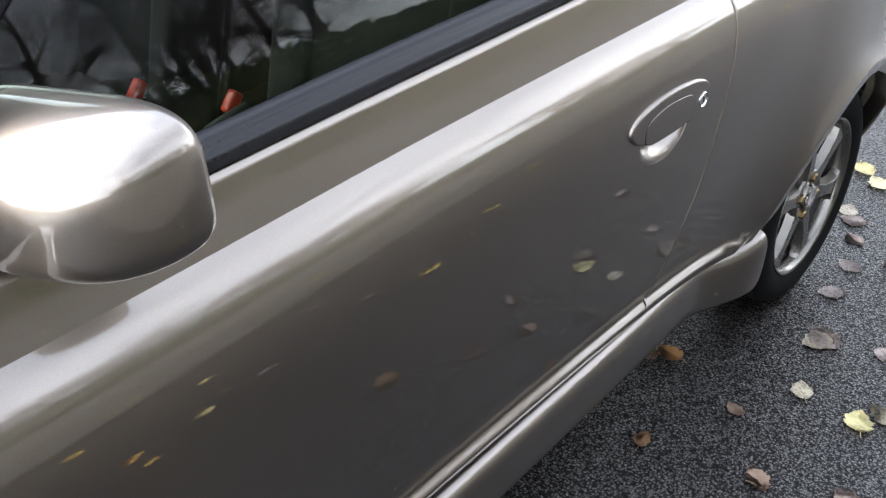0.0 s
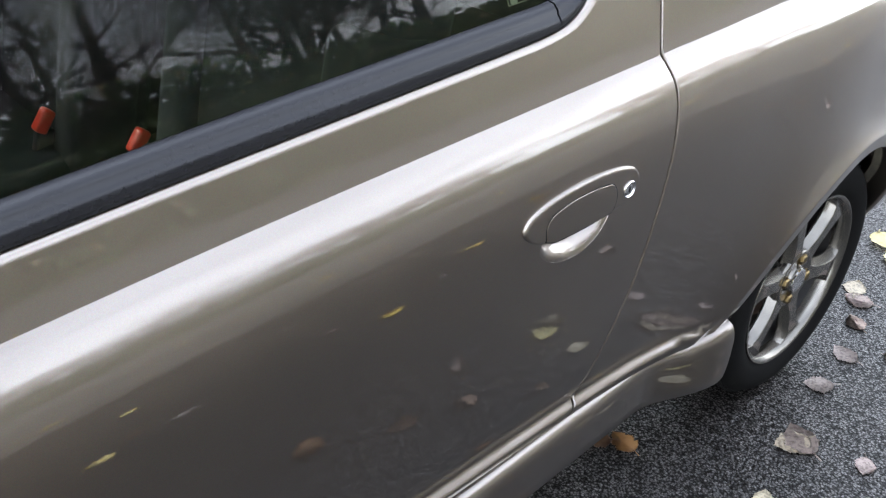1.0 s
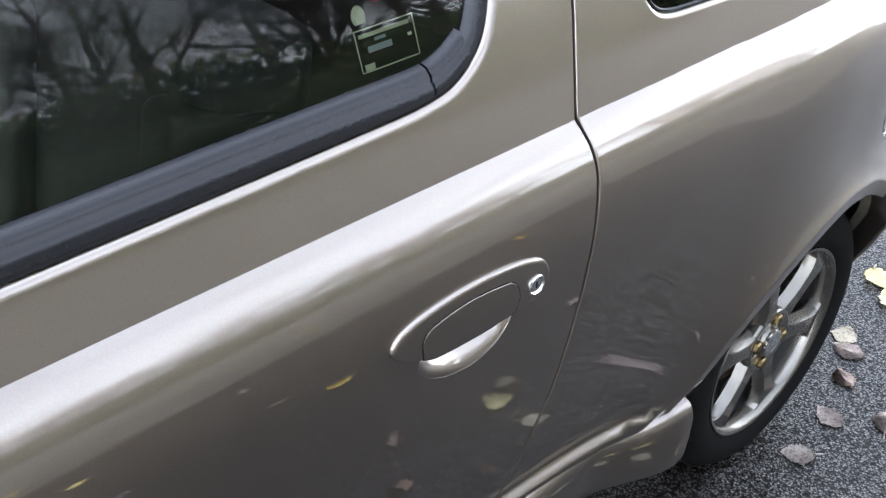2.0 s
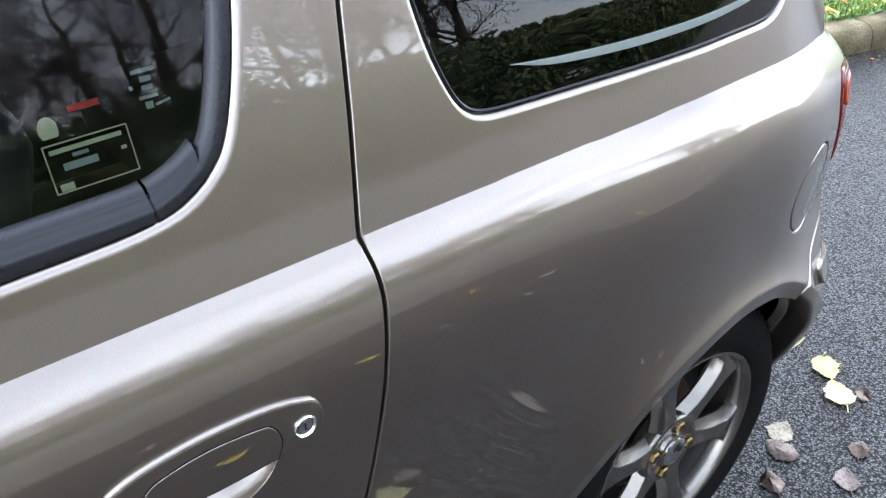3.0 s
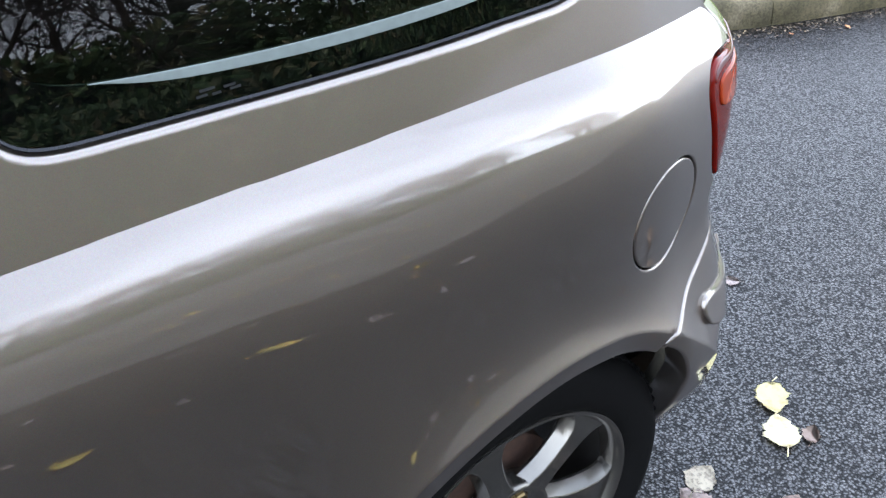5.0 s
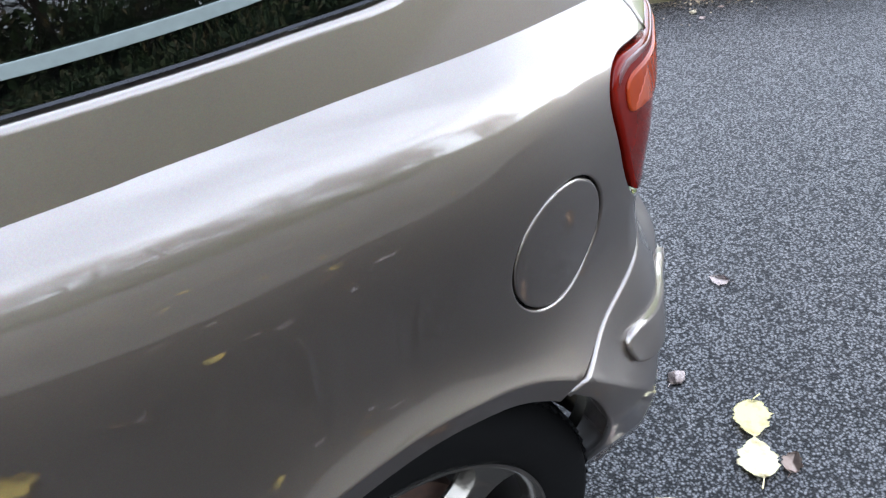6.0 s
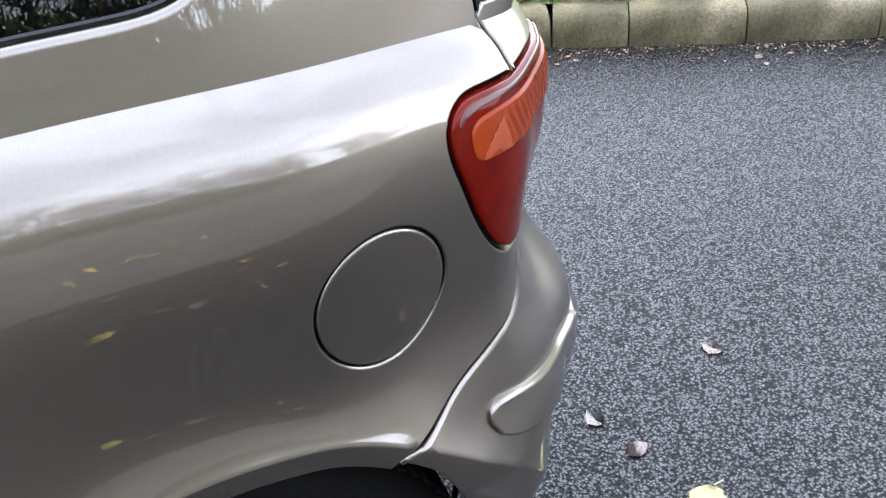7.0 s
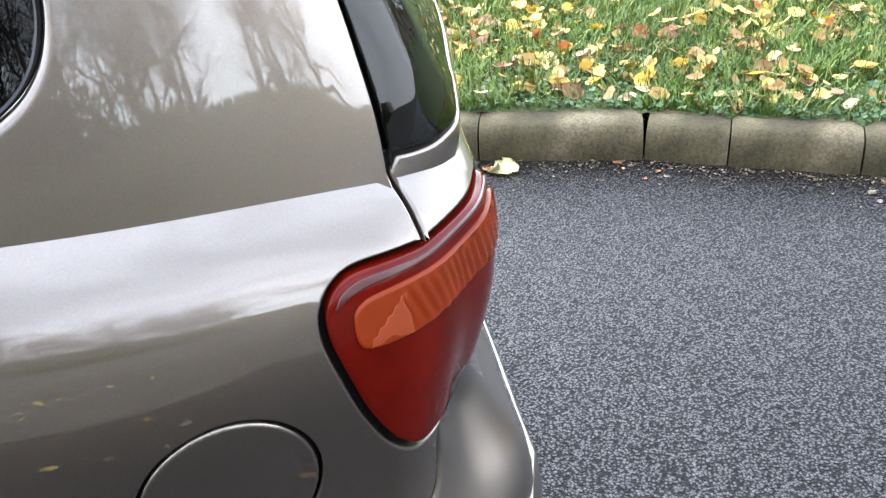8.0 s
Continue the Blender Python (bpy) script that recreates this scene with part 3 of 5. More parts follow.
def kerb_stone_mesh(length, seed):
    """A worn concrete kerb stone: sloped face, rounded nose, chipped and uneven."""
    rng = random.Random(seed)
    profile = [(0.0, -0.10), (0.002, 0.02), (0.006, 0.055), (0.014, 0.078), (0.026, 0.094), (0.042, 0.102), (0.075, 0.104), (0.122, 0.102), (0.125, -0.10)]
    bm = bmesh.new()
    rows = []
    n = max(4, int(length / 0.03))
    for i in range(n + 1):
        u = i / n
        x = u * length
        end = 0.006 * math.exp(-min(u, 1 - u) * length / 0.008)
        row = []
        for y, z in profile:
            w = 0.0025 * noise.noise((x * 14 + seed, y * 20, z * 20)) + 0.0015 * noise.noise((x * 50 + seed, y * 60, z * 60))
            chip = 0.006 * max(0, noise.noise((x * 9 + seed * 3.1, 1.7, 0)) - 0.35) if z > 0.07 else 0
            row.append(bm.verts.new((x, y + w + end * (y < 0.06), z + w - chip - end * (z > 0.09))))
        rows.append(row)
    for a, b in zip(rows, rows[1:]):
        for j in range(len(profile) - 1):
            bm.faces.new((a[j], b[j], b[j + 1], a[j + 1]))
    bm.faces.new(rows[0])
    bm.faces.new(rows[-1][::-1])
    bmesh.ops.recalc_face_normals(bm, faces=bm.faces[:])
    smooth_shade(bm, 50)
    mesh = bpy.data.meshes.new("kerb_stone")
    bm.to_mesh(mesh)
    bm.free()
    mesh.materials.append(KERB)
    return mesh


kerb = thing("kerb", "weathered concrete kerb stones with mossy joints along the verge", "kerb", kind="structure")
joints = [-8.0, -7.1, -6.2, -5.3, -4.4, -3.5, -2.6, -1.75, -0.95, -0.2, 0.42, 0.82, 1.262, 1.462, 1.765, 2.1, 2.6, 3.1, 3.6, 4.1, 4.6, 5.2, 6.0, 6.9, 7.8]
for i, (x0, x1) in enumerate(zip(joints, joints[1:])):
    p0, p1 = Vector((x0, kerb_at(x0), 0)), Vector((x1, kerb_at(x1), 0))
    stone = new("kerb_stone", kerb_stone_mesh((p1 - p0).length - 0.005, i + 1))
    stone.parent = kerb
    stone.matrix_basis = Matrix.Translation(p0 + Vector((0, 0, random.uniform(-0.003, 0.003)))) @ Matrix.Rotation(math.atan2(p1.y - p0.y, p1.x - p0.x), 4, "Z")
# ---- the car ----
car = thing("car", "silver beige three-door hatchback parked on the road, clean and damp", "car")

GAP = [(-0.738, 0.335), (-0.709, 0.422), (-0.684, 0.53), (-0.658, 0.625), (-0.642, 0.703), (-0.630, 0.772), (-0.622, 0.831), (-0.616, 0.884),
       (-0.611, 0.940), (-0.611, 0.972), (-0.612, 0.9954), (-0.604, 1.045), (-0.594, 1.106), (-0.586, 1.160), (-0.578, 1.212), (-0.560, 1.32), (-0.540, 1.42)]


def shifted(points, ds):
    return [(s + ds, z) for s, z in points]


def open_curve(knots, step=0.008):
    """A smooth open line through knots."""
    p = np.array(knots, float)
    out = []
    for i in range(len(p) - 1):
        p0, p1, p2, p3 = p[max(i - 1, 0)], p[i], p[i + 1], p[min(i + 2, len(p) - 1)]
        d1, d2 = (p2 - p0) * 0.5, (p3 - p1) * 0.5
        n = max(1, int(np.linalg.norm(p2 - p1) / step))
        for t in np.arange(n) / n:
            out.append((2 * t**3 - 3 * t**2 + 1) * p1 + (t**3 - 2 * t**2 + t) * d1 + (3 * t**2 - 2 * t**3) * p2 + (t**3 - t**2) * d2)
    return np.array(out + [p[-1]])


def straight(a, b, step=0.012):
    n = max(1, int(math.dist(a, b) / step))
    return np.array([(a[0] + (b[0] - a[0]) * i / n, a[1] + (b[1] - a[1]) * i / n) for i in range(n + 1)])


def chain(*lines):
    """One closed outline out of lines laid end to end."""
    out = [p for line in lines for p in line]
    keep = [p for i, p in enumerate(out) if np.linalg.norm(np.subtract(p, out[i - 1])) > 1e-4]
    return np.array(keep)


def arc(centre, radius, a0, a1, n=48):
    return np.array([(centre[0] + radius * math.cos(radians(a0 + (a1 - a0) * i / n)), centre[1] + radius * math.sin(radians(a0 + (a1 - a0) * i / n))) for i in range(n + 1)])


S_MID = float(np.interp(MID_Y, PLAN_PY[PLAN_S > 0.4], PLAN_S[PLAN_S > 0.4]))
ARCH = ((ARCH_X, ARCH_Z), 0.336)
TAIL_GAP = [(0.389, 0.897), (0.3925, 0.918), (0.394, 0.944), (0.397, 0.99), (0.397, 1.03), (0.396, 1.077), (0.388, 1.20), (0.37, 1.42)]
LAMP = [(0.389, 0.897), (0.362, 0.902), (0.338, 0.904), (0.324, 0.897), (0.3165, 0.882), (0.3165, 0.860), (0.323, 0.828), (0.333, 0.784), (0.347, 0.742), (0.362, 0.718),
        (0.378, 0.711), (0.400, 0.708), (0.45, 0.703), (0.490, 0.703), (0.502, 0.725), (0.503, 0.80), (0.503, 0.860), (0.501, 0.885), (0.494, 0.893), (0.45, 0.8945)]
BUMPER_GAP = [(0.206, 0.568), (0.226, 0.574), (0.252, 0.581), (0.296, 0.601), (0.331, 0.615), (0.363, 0.635), (0.378, 0.655), (0.385, 0.686), (0.385, 0.709)]
WINDOW = closed_curve([(-2.05, 1.078), (-1.70, 1.074), (-1.40, 1.072), (-1.10, 1.072), (-0.86, 1.074), (-0.812, 1.077), (-0.778, 1.084), (-0.747, 1.101), (-0.727, 1.121), (-0.711, 1.152),
                       (-0.694, 1.197), (-0.680, 1.244), (-0.655, 1.335), (-0.675, 1.375), (-0.72, 1.387), (-1.56, 1.387), (-1.63, 1.375)], 0.008, sharp=(0,))
QUARTER_WINDOW = closed_curve([(-0.492, 1.186), (-0.484, 1.147), (-0.470, 1.107), (-0.457, 1.085), (-0.441, 1.073), (-0.415, 1.067), (-0.36, 1.0635), (-0.28, 1.0595), (-0.2, 1.056),
                               (-0.1, 1.0525), (0.0, 1.0495), (0.05, 1.047), (0.087, 1.0455), (0.112, 1.0475), (0.136, 1.055), (0.157, 1.069), (0.172, 1.090), (0.180, 1.122), (0.176, 1.19),
                               (0.140, 1.32), (0.10, 1.36), (0.04, 1.375), (-0.42, 1.385), (-0.48, 1.37), (-0.502, 1.31), (-0.499, 1.24)], 0.007)
FLAP = np.array([(0.2265 + 0.0682 * math.cos(a), 0.7515 + 0.0748 * math.sin(a)) for a in np.linspace(0, 2 * math.pi, 72, endpoint=False)])
HANDLE = closed_curve([(-0.940, 0.850), (-0.930, 0.870), (-0.895, 0.882), (-0.828, 0.8875), (-0.757, 0.882), (-0.714, 0.868), (-0.702, 0.846), (-0.709, 0.822), (-0.745, 0.812), (-0.806, 0.814),
                       (-0.876, 0.818), (-0.917, 0.827)], 0.006)
GRIP = closed_curve([(-0.899, 0.824), (-0.899, 0.850), (-0.884, 0.863), (-0.830, 0.870), (-0.768, 0.863), (-0.757, 0.850), (-0.754, 0.832), (-0.760, 0.814), (-0.82, 0.8125), (-0.88, 0.8165)], 0.005, sharp=(0, 7))
CUP = closed_curve([(-0.897, 0.822), (-0.901, 0.803), (-0.885, 0.782), (-0.855, 0.767), (-0.815, 0.763), (-0.782, 0.775), (-0.764, 0.793), (-0.757, 0.812), (-0.758, 0.835), (-0.83, 0.845), (-0.89, 0.84)], 0.006)

# the door
gap_line = open_curve(GAP)
door_edge = np.array(shifted(gap_line, -0.0027))
DOOR = chain(door_edge, straight((-0.542, 1.42), (-1.60, 1.42)), straight((-1.60, 1.42), (-2.10, 1.06)), straight((-2.10, 1.06), (-2.035, 0.95)), straight((-2.035, 0.95), (-2.01, 0.335)), straight((-2.01, 0.335), (-0.742, 0.335)))
for far in (False, True):
    door = panel("door", DOOR, PAINT, car, holes=(WINDOW, CUP) if not far else (WINDOW,), label="silver beige passenger door" if not far else "silver beige driver's door", far=far, edge=0.0022, hole_edges=(0.009, 0.0008))
    pane = panel("window_pane", grown(WINDOW, -0.010)[0], GLASS, door, deep=0.020, edge=0.001, flange=0.004, label="tinted door window, closed", far=far)
    pane.visible_shadow = False
    band("window_seal", WINDOW, (0.001, 0.010, 0.016, 0.019), RUBBER, door, "black rubber window seal", (0.006, 0.005, 0.010, 0.021), far)
    if not far:
        near_door = door

# belt strip along the window's foot, with its joint
bm = bmesh.new()
for s0, s1 in ((-2.03, -0.806), (-0.803, -0.752)):
    rows = []
    for s in np.linspace(s0, s1, 60 if s0 < -1 else 12):
        lift = 0.0 if s < -0.82 else 0.35 * (s + 0.82) ** 2 / 0.07
        rows.append([bm.verts.new(tuple(skin(s, z + lift, True, d))) for z, d in ((1.074, 0.012), (1.078, 0.004), (1.086, 0.0025), (1.092, 0.004), (1.0935, 0.0065), (1.100, 0.006), (1.107, 0.011), (1.109, 0.021))])
    for a, b in zip(rows, rows[1:]):
        for j in range(len(a) - 1):
            bm.faces.new((a[j], b[j], b[j + 1], a[j + 1]))
bmesh.ops.recalc_face_normals(bm, faces=bm.faces[:])
smooth_shade(bm, 60)
part("belt_strip", bm, RUBBER, near_door, "black rubber strip along the foot of the window")

# handle, lock and cup
plate = panel("handle_plate", HANDLE, PAINT, near_door, deep=-0.0065, edge=0.005, flange=0.004, step=0.012, label="silver beige door handle plate")
panel("handle_grip", GRIP, PAINT, plate, deep=-0.0078, edge=0.0018, flange=0.004, step=0.012, label="silver beige lifting grip")
# a black sheet on the plate draws the shaded gap as a dark outline
panel("grip_gap", grown(GRIP, 0.0013)[0], BLACK, plate, deep=-0.0069, edge=0.0005, flange=0.003, step=0.012, label="black sheet round the grip for the shade of its gap")


def cup_depth(s, z):
    a, b = np.abs(s + 0.829) / 0.0735, (z - 0.762 - 0.030 * ((s + 0.822) / 0.07) ** 2) / 0.060
    return 0.048 * ease(b) * ease((1 - a) * 3.5)


panel("handle_cup", grown(CUP, 0.0012)[0], PAINT, near_door, deep=0.0004, edge=0.0006, flange=0.0016, label="recessed finger cup", wave=cup_depth)
lock_at = skin(-0.7265, 0.8385, False, -0.0065)
bm = bmesh.new()
lathe(bm, [(0.0135, 0.003), (0.0135, -0.001), (0.0122, -0.0022), (0.0108, -0.001), (0.0098, 0.0012), (0.0085, 0.0012), (0.0080, -0.0005), (0.0001, -0.0008)], tuple(lock_at), 40)
bmesh.ops.recalc_face_normals(bm, faces=bm.faces[:])
smooth_shade(bm)
lock = part("lock", bm, CHROME, near_door, "round chrome key lock")
bm = bmesh.new()
box(bm, tuple(lock_at + np.array((0, -0.001, 0))), (0.0018, 0.001, 0.009), 0.0003)
part("keyhole", bm, BLACK, lock)

# stickers inside the door glass
def slab(name, bars, mat, label, deep=0.0235):
    """Flat printed bars on the inside of the glass: (s0, z0, s1, z1, half width)."""
    bm = bmesh.new()
    for s0, z0, s1, z1, w in bars:
        a, b = np.array((s0, z0)), np.array((s1, z1))
        way = (b - a) / np.linalg.norm(b - a)
        side = np.array((-way[1], way[0])) * w
        ring = [bm.verts.new(tuple(skin(*q, True, deep))) for q in (a - side, b - side, b + side, a + side)]
        back_ring = [bm.verts.new(tuple(skin(*q, True, deep + 0.0004))) for q in (a - side, b - side, b + side, a + side)]
        bm.faces.new(ring)
        bm.faces.new(back_ring[::-1])
        for i in range(4):
            bm.faces.new((ring[i], back_ring[i], back_ring[(i + 1) % 4], ring[(i + 1) % 4]))
    bmesh.ops.recalc_face_normals(bm, faces=bm.faces[:])
    return part(name, bm, mat, near_door, label)


ST0, ST1, SZ0, SZ1 = -0.872, -0.799, 1.118, 1.158
slab("security_sticker", [(ST0, SZ0, ST1, SZ0, 0.0006), (ST0, SZ1, ST1, SZ1, 0.0006), (ST0, SZ0, ST0, SZ1, 0.0006), (ST1, SZ0, ST1, SZ1, 0.0006),
                          (ST0 + 0.004, SZ1 - 0.006, ST1 - 0.006, SZ1 - 0.006, 0.0019), (ST0 + 0.004, SZ0 + 0.004, ST0 + 0.016, SZ0 + 0.004, 0.003), (ST1 - 0.010, SZ1 - 0.018, ST1 - 0.005, SZ1 - 0.018, 0.0015)],
     STICKER, "yellow-bordered security sticker inside the window")
slab("sticker_print", [(ST0 + 0.012, SZ0 + 0.020, ST0 + 0.042, SZ0 + 0.020, 0.003), (ST0 + 0.022, SZ0 + 0.028, ST0 + 0.036, SZ0 + 0.028, 0.0015)], STICKER_GREY, "worn grey print on the sticker")
slab("sticker_heading", [(-0.842, 1.182, -0.815, 1.182, 0.0026)], STICKER_RED, "red heading bar")
bm = bmesh.new()
badge = [bm.verts.new(tuple(skin(-0.8625 + 0.0085 * math.cos(a) * (1 if math.sin(a) > 0 else 0.95), 1.170 + 0.011 * (math.sin(a) if math.sin(a) > -0.6 else -0.6), True, 0.0235))) for a in np.linspace(0, 2 * math.pi, 24, endpoint=False)]
bm.faces.new(badge)
part("sticker_badge", bm, STICKER, near_door, "pale yellow padlock badge")
slab("glass_marking", [(-0.782, 1.196, -0.760, 1.196, 0.0016), (-0.776, 1.189, -0.766, 1.189, 0.0022), (-0.776, 1.182, -0.766, 1.182, 0.0018), (-0.781, 1.174, -0.764, 1.174, 0.0014),
                       (-0.777, 1.167, -0.770, 1.167, 0.003), (-0.768, 1.166, -0.754, 1.168, 0.0011), (-0.787, 1.184, -0.784, 1.184, 0.0016)], STICKER_GREY, "white safety-glass marking, worn")

# the rear quarter
lamp_side = closed_curve(LAMP, 0.006, sharp=(0,))
low = int(np.argmin(lamp_side[:, 1]))
lamp_near = grown(lamp_side, 0.0035)[0][: low + 1][::-1]
QUARTER = chain(np.array(shifted(gap_line, 0.0027))[::-1], straight((-0.7358, 0.335), (-0.317, 0.335)), arc(*ARCH, 170.0, 57.0),
                (open_curve(BUMPER_GAP) + np.array((-0.001, 0.0022)))[2:-1], lamp_near, (np.array(shifted(open_curve(TAIL_GAP), -0.0022)))[2:], straight((0.366, 1.42), (-0.536, 1.42)))
for far in (False, True):
    quarter = panel("rear_quarter", QUARTER, PAINT, car, holes=(QUARTER_WINDOW, grown(FLAP, 0.0028)[0]) if not far else (QUARTER_WINDOW,), label="silver beige rear quarter panel", far=far, step=0.018, edge=0.0024, hole_edges=(0.0075, 0.003))
    pane = panel("window_pane", grown(QUARTER_WINDOW, -0.004)[0], DARK_GLASS, quarter, deep=0.0045, edge=0.001, flange=0.003, label="fixed dark quarter window", far=far)
    pane.visible_shadow = False
    band("window_seal", QUARTER_WINDOW, (0.001, 0.003, 0.0048), RUBBER, quarter, "thin black window seal", (0.006, 0.0028, 0.0045), far)
    inner = closed_curve([(-0.452, 1.20), (-0.445, 1.16), (-0.430, 1.130), (-0.405, 1.114), (-0.36, 1.104), (-0.28, 1.0935), (-0.2, 1.088), (-0.1, 1.0855), (0.0, 1.085), (0.06, 1.086), (0.10, 1.092), (0.125, 1.106),
                          (0.136, 1.15), (0.13, 1.20), (0.10, 1.31), (0.06, 1.335), (-0.40, 1.345), (-0.44, 1.33), (-0.46, 1.27)], 0.007)
    panel("black_border", grown(QUARTER_WINDOW, -0.005)[0], FRIT, quarter, holes=(inner,), deep=0.0075, edge=0.0005, flange=0.001, label="black printed border inside the glass", far=far)
    if not far:
        near_quarter = quarter
CRESCENT = closed_curve([(-0.381, 1.1095), (-0.329, 1.0965), (-0.275, 1.0890), (-0.192, 1.0825), (-0.10, 1.0795), (-0.013, 1.0790), (0.06, 1.0815), (0.098, 1.088), (0.06, 1.0885), (-0.03, 1.0885),
                         (-0.146, 1.0910), (-0.233, 1.0950), (-0.313, 1.1015)], 0.006, sharp=(0, 7))
panel("cabin_trim_edge", CRESCENT, PALE_TRIM, near_quarter, deep=0.0032, edge=0.0008, flange=0.004, label="pale crescent strip along the foot of the glass")
bm = bmesh.new()
for s0, z0, s1 in ((-0.302, 1.0735, -0.292), (-0.298, 1.0775, -0.284), (-0.288, 1.0725, -0.280), (-0.277, 1.0755, -0.266), (-0.272, 1.0725, -0.262)):
    ring = [bm.verts.new(tuple(skin(u, w, True, 0.0038))) for u, w in ((s0, z0), (s1, z0), (s1, z0 + 0.0022), (s0, z0 + 0.0022))]
    face = bm.faces.new(ring)
    bmesh.ops.extrude_face_region(bm, geom=[face])
bmesh.ops.recalc_face_normals(bm, faces=bm.faces[:])
part("glass_marking", bm, FAINT_PRINT, near_quarter, "faint grey safety-glass marking, worn")
panel("fuel_flap", FLAP, PAINT, near_quarter, deep=0.0, edge=0.003, flange=0.012, label="round fuel filler flap, closed")
panel("flap_well", grown(FLAP, 0.006)[0], BLACK, near_quarter, deep=0.0125, edge=0.001, flange=0.003, label="dark well behind the flap")
slab_gap = chain(np.array(shifted(gap_line, -0.02)), np.array(shifted(gap_line, 0.02))[::-1])
panel("door_jamb", slab_gap, BLACK, near_quarter, deep=0.0125, edge=0.001, flange=0.003, label="dark door shut behind the gap")

# tail lamp
for far in (False, True):
    lamp = panel("tail_lamp", grown(lamp_side, -0.0012)[0], LENS_RED, car, deep=-0.002, edge=0.005, flange=0.014, label="red tail lamp with an orange-red indicator", far=far, step=0.012)
    panel("lamp_seal", grown(lamp_side, 0.010)[0], BLACK, lamp, deep=0.0122, edge=0.001, flange=0.003, label="black seal behind the lamp", far=far)
    if far:
        continue
    top_rim = closed_curve([(0.386, 0.892), (0.362, 0.8965), (0.340, 0.898), (0.328, 0.892), (0.324, 0.882), (0.332, 0.888), (0.345, 0.8915), (0.365, 0.8905), (0.40, 0.8865), (0.45, 0.8855), (0.485, 0.8855), (0.492, 0.888), (0.45, 0.890)], 0.005)
    panel("lamp_rim", top_rim, LENS_DARK, lamp, deep=-0.0032, edge=0.0015, flange=0.003, step=0.01, label="dark glossy upper rim of the lamp")
    ribs = closed_curve([(0.336, 0.848), (0.357, 0.841), (0.392, 0.836), (0.430, 0.833), (0.47, 0.833), (0.490, 0.842), (0.493, 0.870), (0.485, 0.877), (0.46, 0.8775), (0.404, 0.879), (0.365, 0.8835), (0.343, 0.8835), (0.3345, 0.876)], 0.005)
    panel("indicator", ribs, LENS_ORANGE, lamp, deep=-0.0048, edge=0.002, flange=0.003, label="ribbed orange-red indicator lens", wave=lambda s, z: 0.0009 * np.sin((s + 0.25 * z) * 2 * np.pi / 0.0078) * ease((s - 0.36 + (z - 0.86) * 0.5) / 0.01), wave_step=0.0021)
    clear = np.array([(0.341, 0.846), (0.368, 0.8405), (0.3665, 0.876), (0.3635, 0.876), (0.3615, 0.871), (0.3585, 0.871), (0.3565, 0.865), (0.3535, 0.865), (0.3515, 0.859), (0.3480, 0.859), (0.3460, 0.853), (0.3430, 0.853)])
    panel("reflector", clear, LENS_CLEAR, lamp, deep=-0.0054, edge=0.0004, flange=0.001, label="pale stepped reflector behind the lens")

# tailgate
GLASS_FOOT = [(0.399, 0.9565), (0.436, 0.950), (0.484, 0.950), (0.535, 0.958), (0.62, 0.970), (S_MID, 0.975)]
hatch_foot = open_curve(GLASS_FOOT)
for far in (False, True):
    HATCH = chain(np.array(shifted(open_curve(TAIL_GAP[:3]), 0.0024)), hatch_foot[1:] - np.array((0, 0.003)), straight((S_MID, 0.972), (S_MID, 0.685)), straight((S_MID, 0.685), (0.506, 0.702)),
                  open_curve([(0.506, 0.702), (0.508, 0.735), (0.5095, 0.80), (0.5095, 0.87), (0.507, 0.893), (0.497, 0.8985), (0.43, 0.899), (0.393, 0.900)]))
    hatch = panel("tailgate", HATCH, PAINT, car, deep=0.0, label="silver beige tailgate", far=far, step=0.012)
    pane = panel("tailgate_window", chain(hatch_foot, straight((S_MID, 0.975), (S_MID, 1.40)), straight((S_MID, 1.40), (0.375, 1.40)), np.array(shifted(open_curve(TAIL_GAP[2:]), 0.004))[::-1][4:]), DARK_GLASS, hatch, deep=0.001, edge=0.002, flange=0.006,
                 label="dark tailgate window", far=far)
    pane.visible_shadow = False
    glass_loop = chain(hatch_foot, straight((S_MID, 0.975), (S_MID, 1.40)), straight((S_MID, 1.40), (0.375, 1.40)), np.array(shifted(open_curve(TAIL_GAP[2:]), 0.004))[::-1][4:])
    window_in = chain(straight((0.46, 1.0), (S_MID - 0.01, 1.02)), straight((S_MID - 0.01, 1.02), (S_MID - 0.01, 1.36)), straight((S_MID - 0.01, 1.36), (0.44, 1.36)), straight((0.44, 1.36), (0.46, 1.0)))
    panel("black_border", grown(glass_loop, -0.004)[0], FRIT, hatch, holes=(window_in,), deep=0.005, edge=0.0005, flange=0.001, label="black printed border of the tailgate window", far=far)
    panel("tailgate_shut", chain(np.array(shifted(open_curve(TAIL_GAP), -0.016)), np.array(shifted(open_curve(TAIL_GAP), 0.016))[::-1]), BLACK, hatch, deep=0.0125, edge=0.001, flange=0.003, far=far)

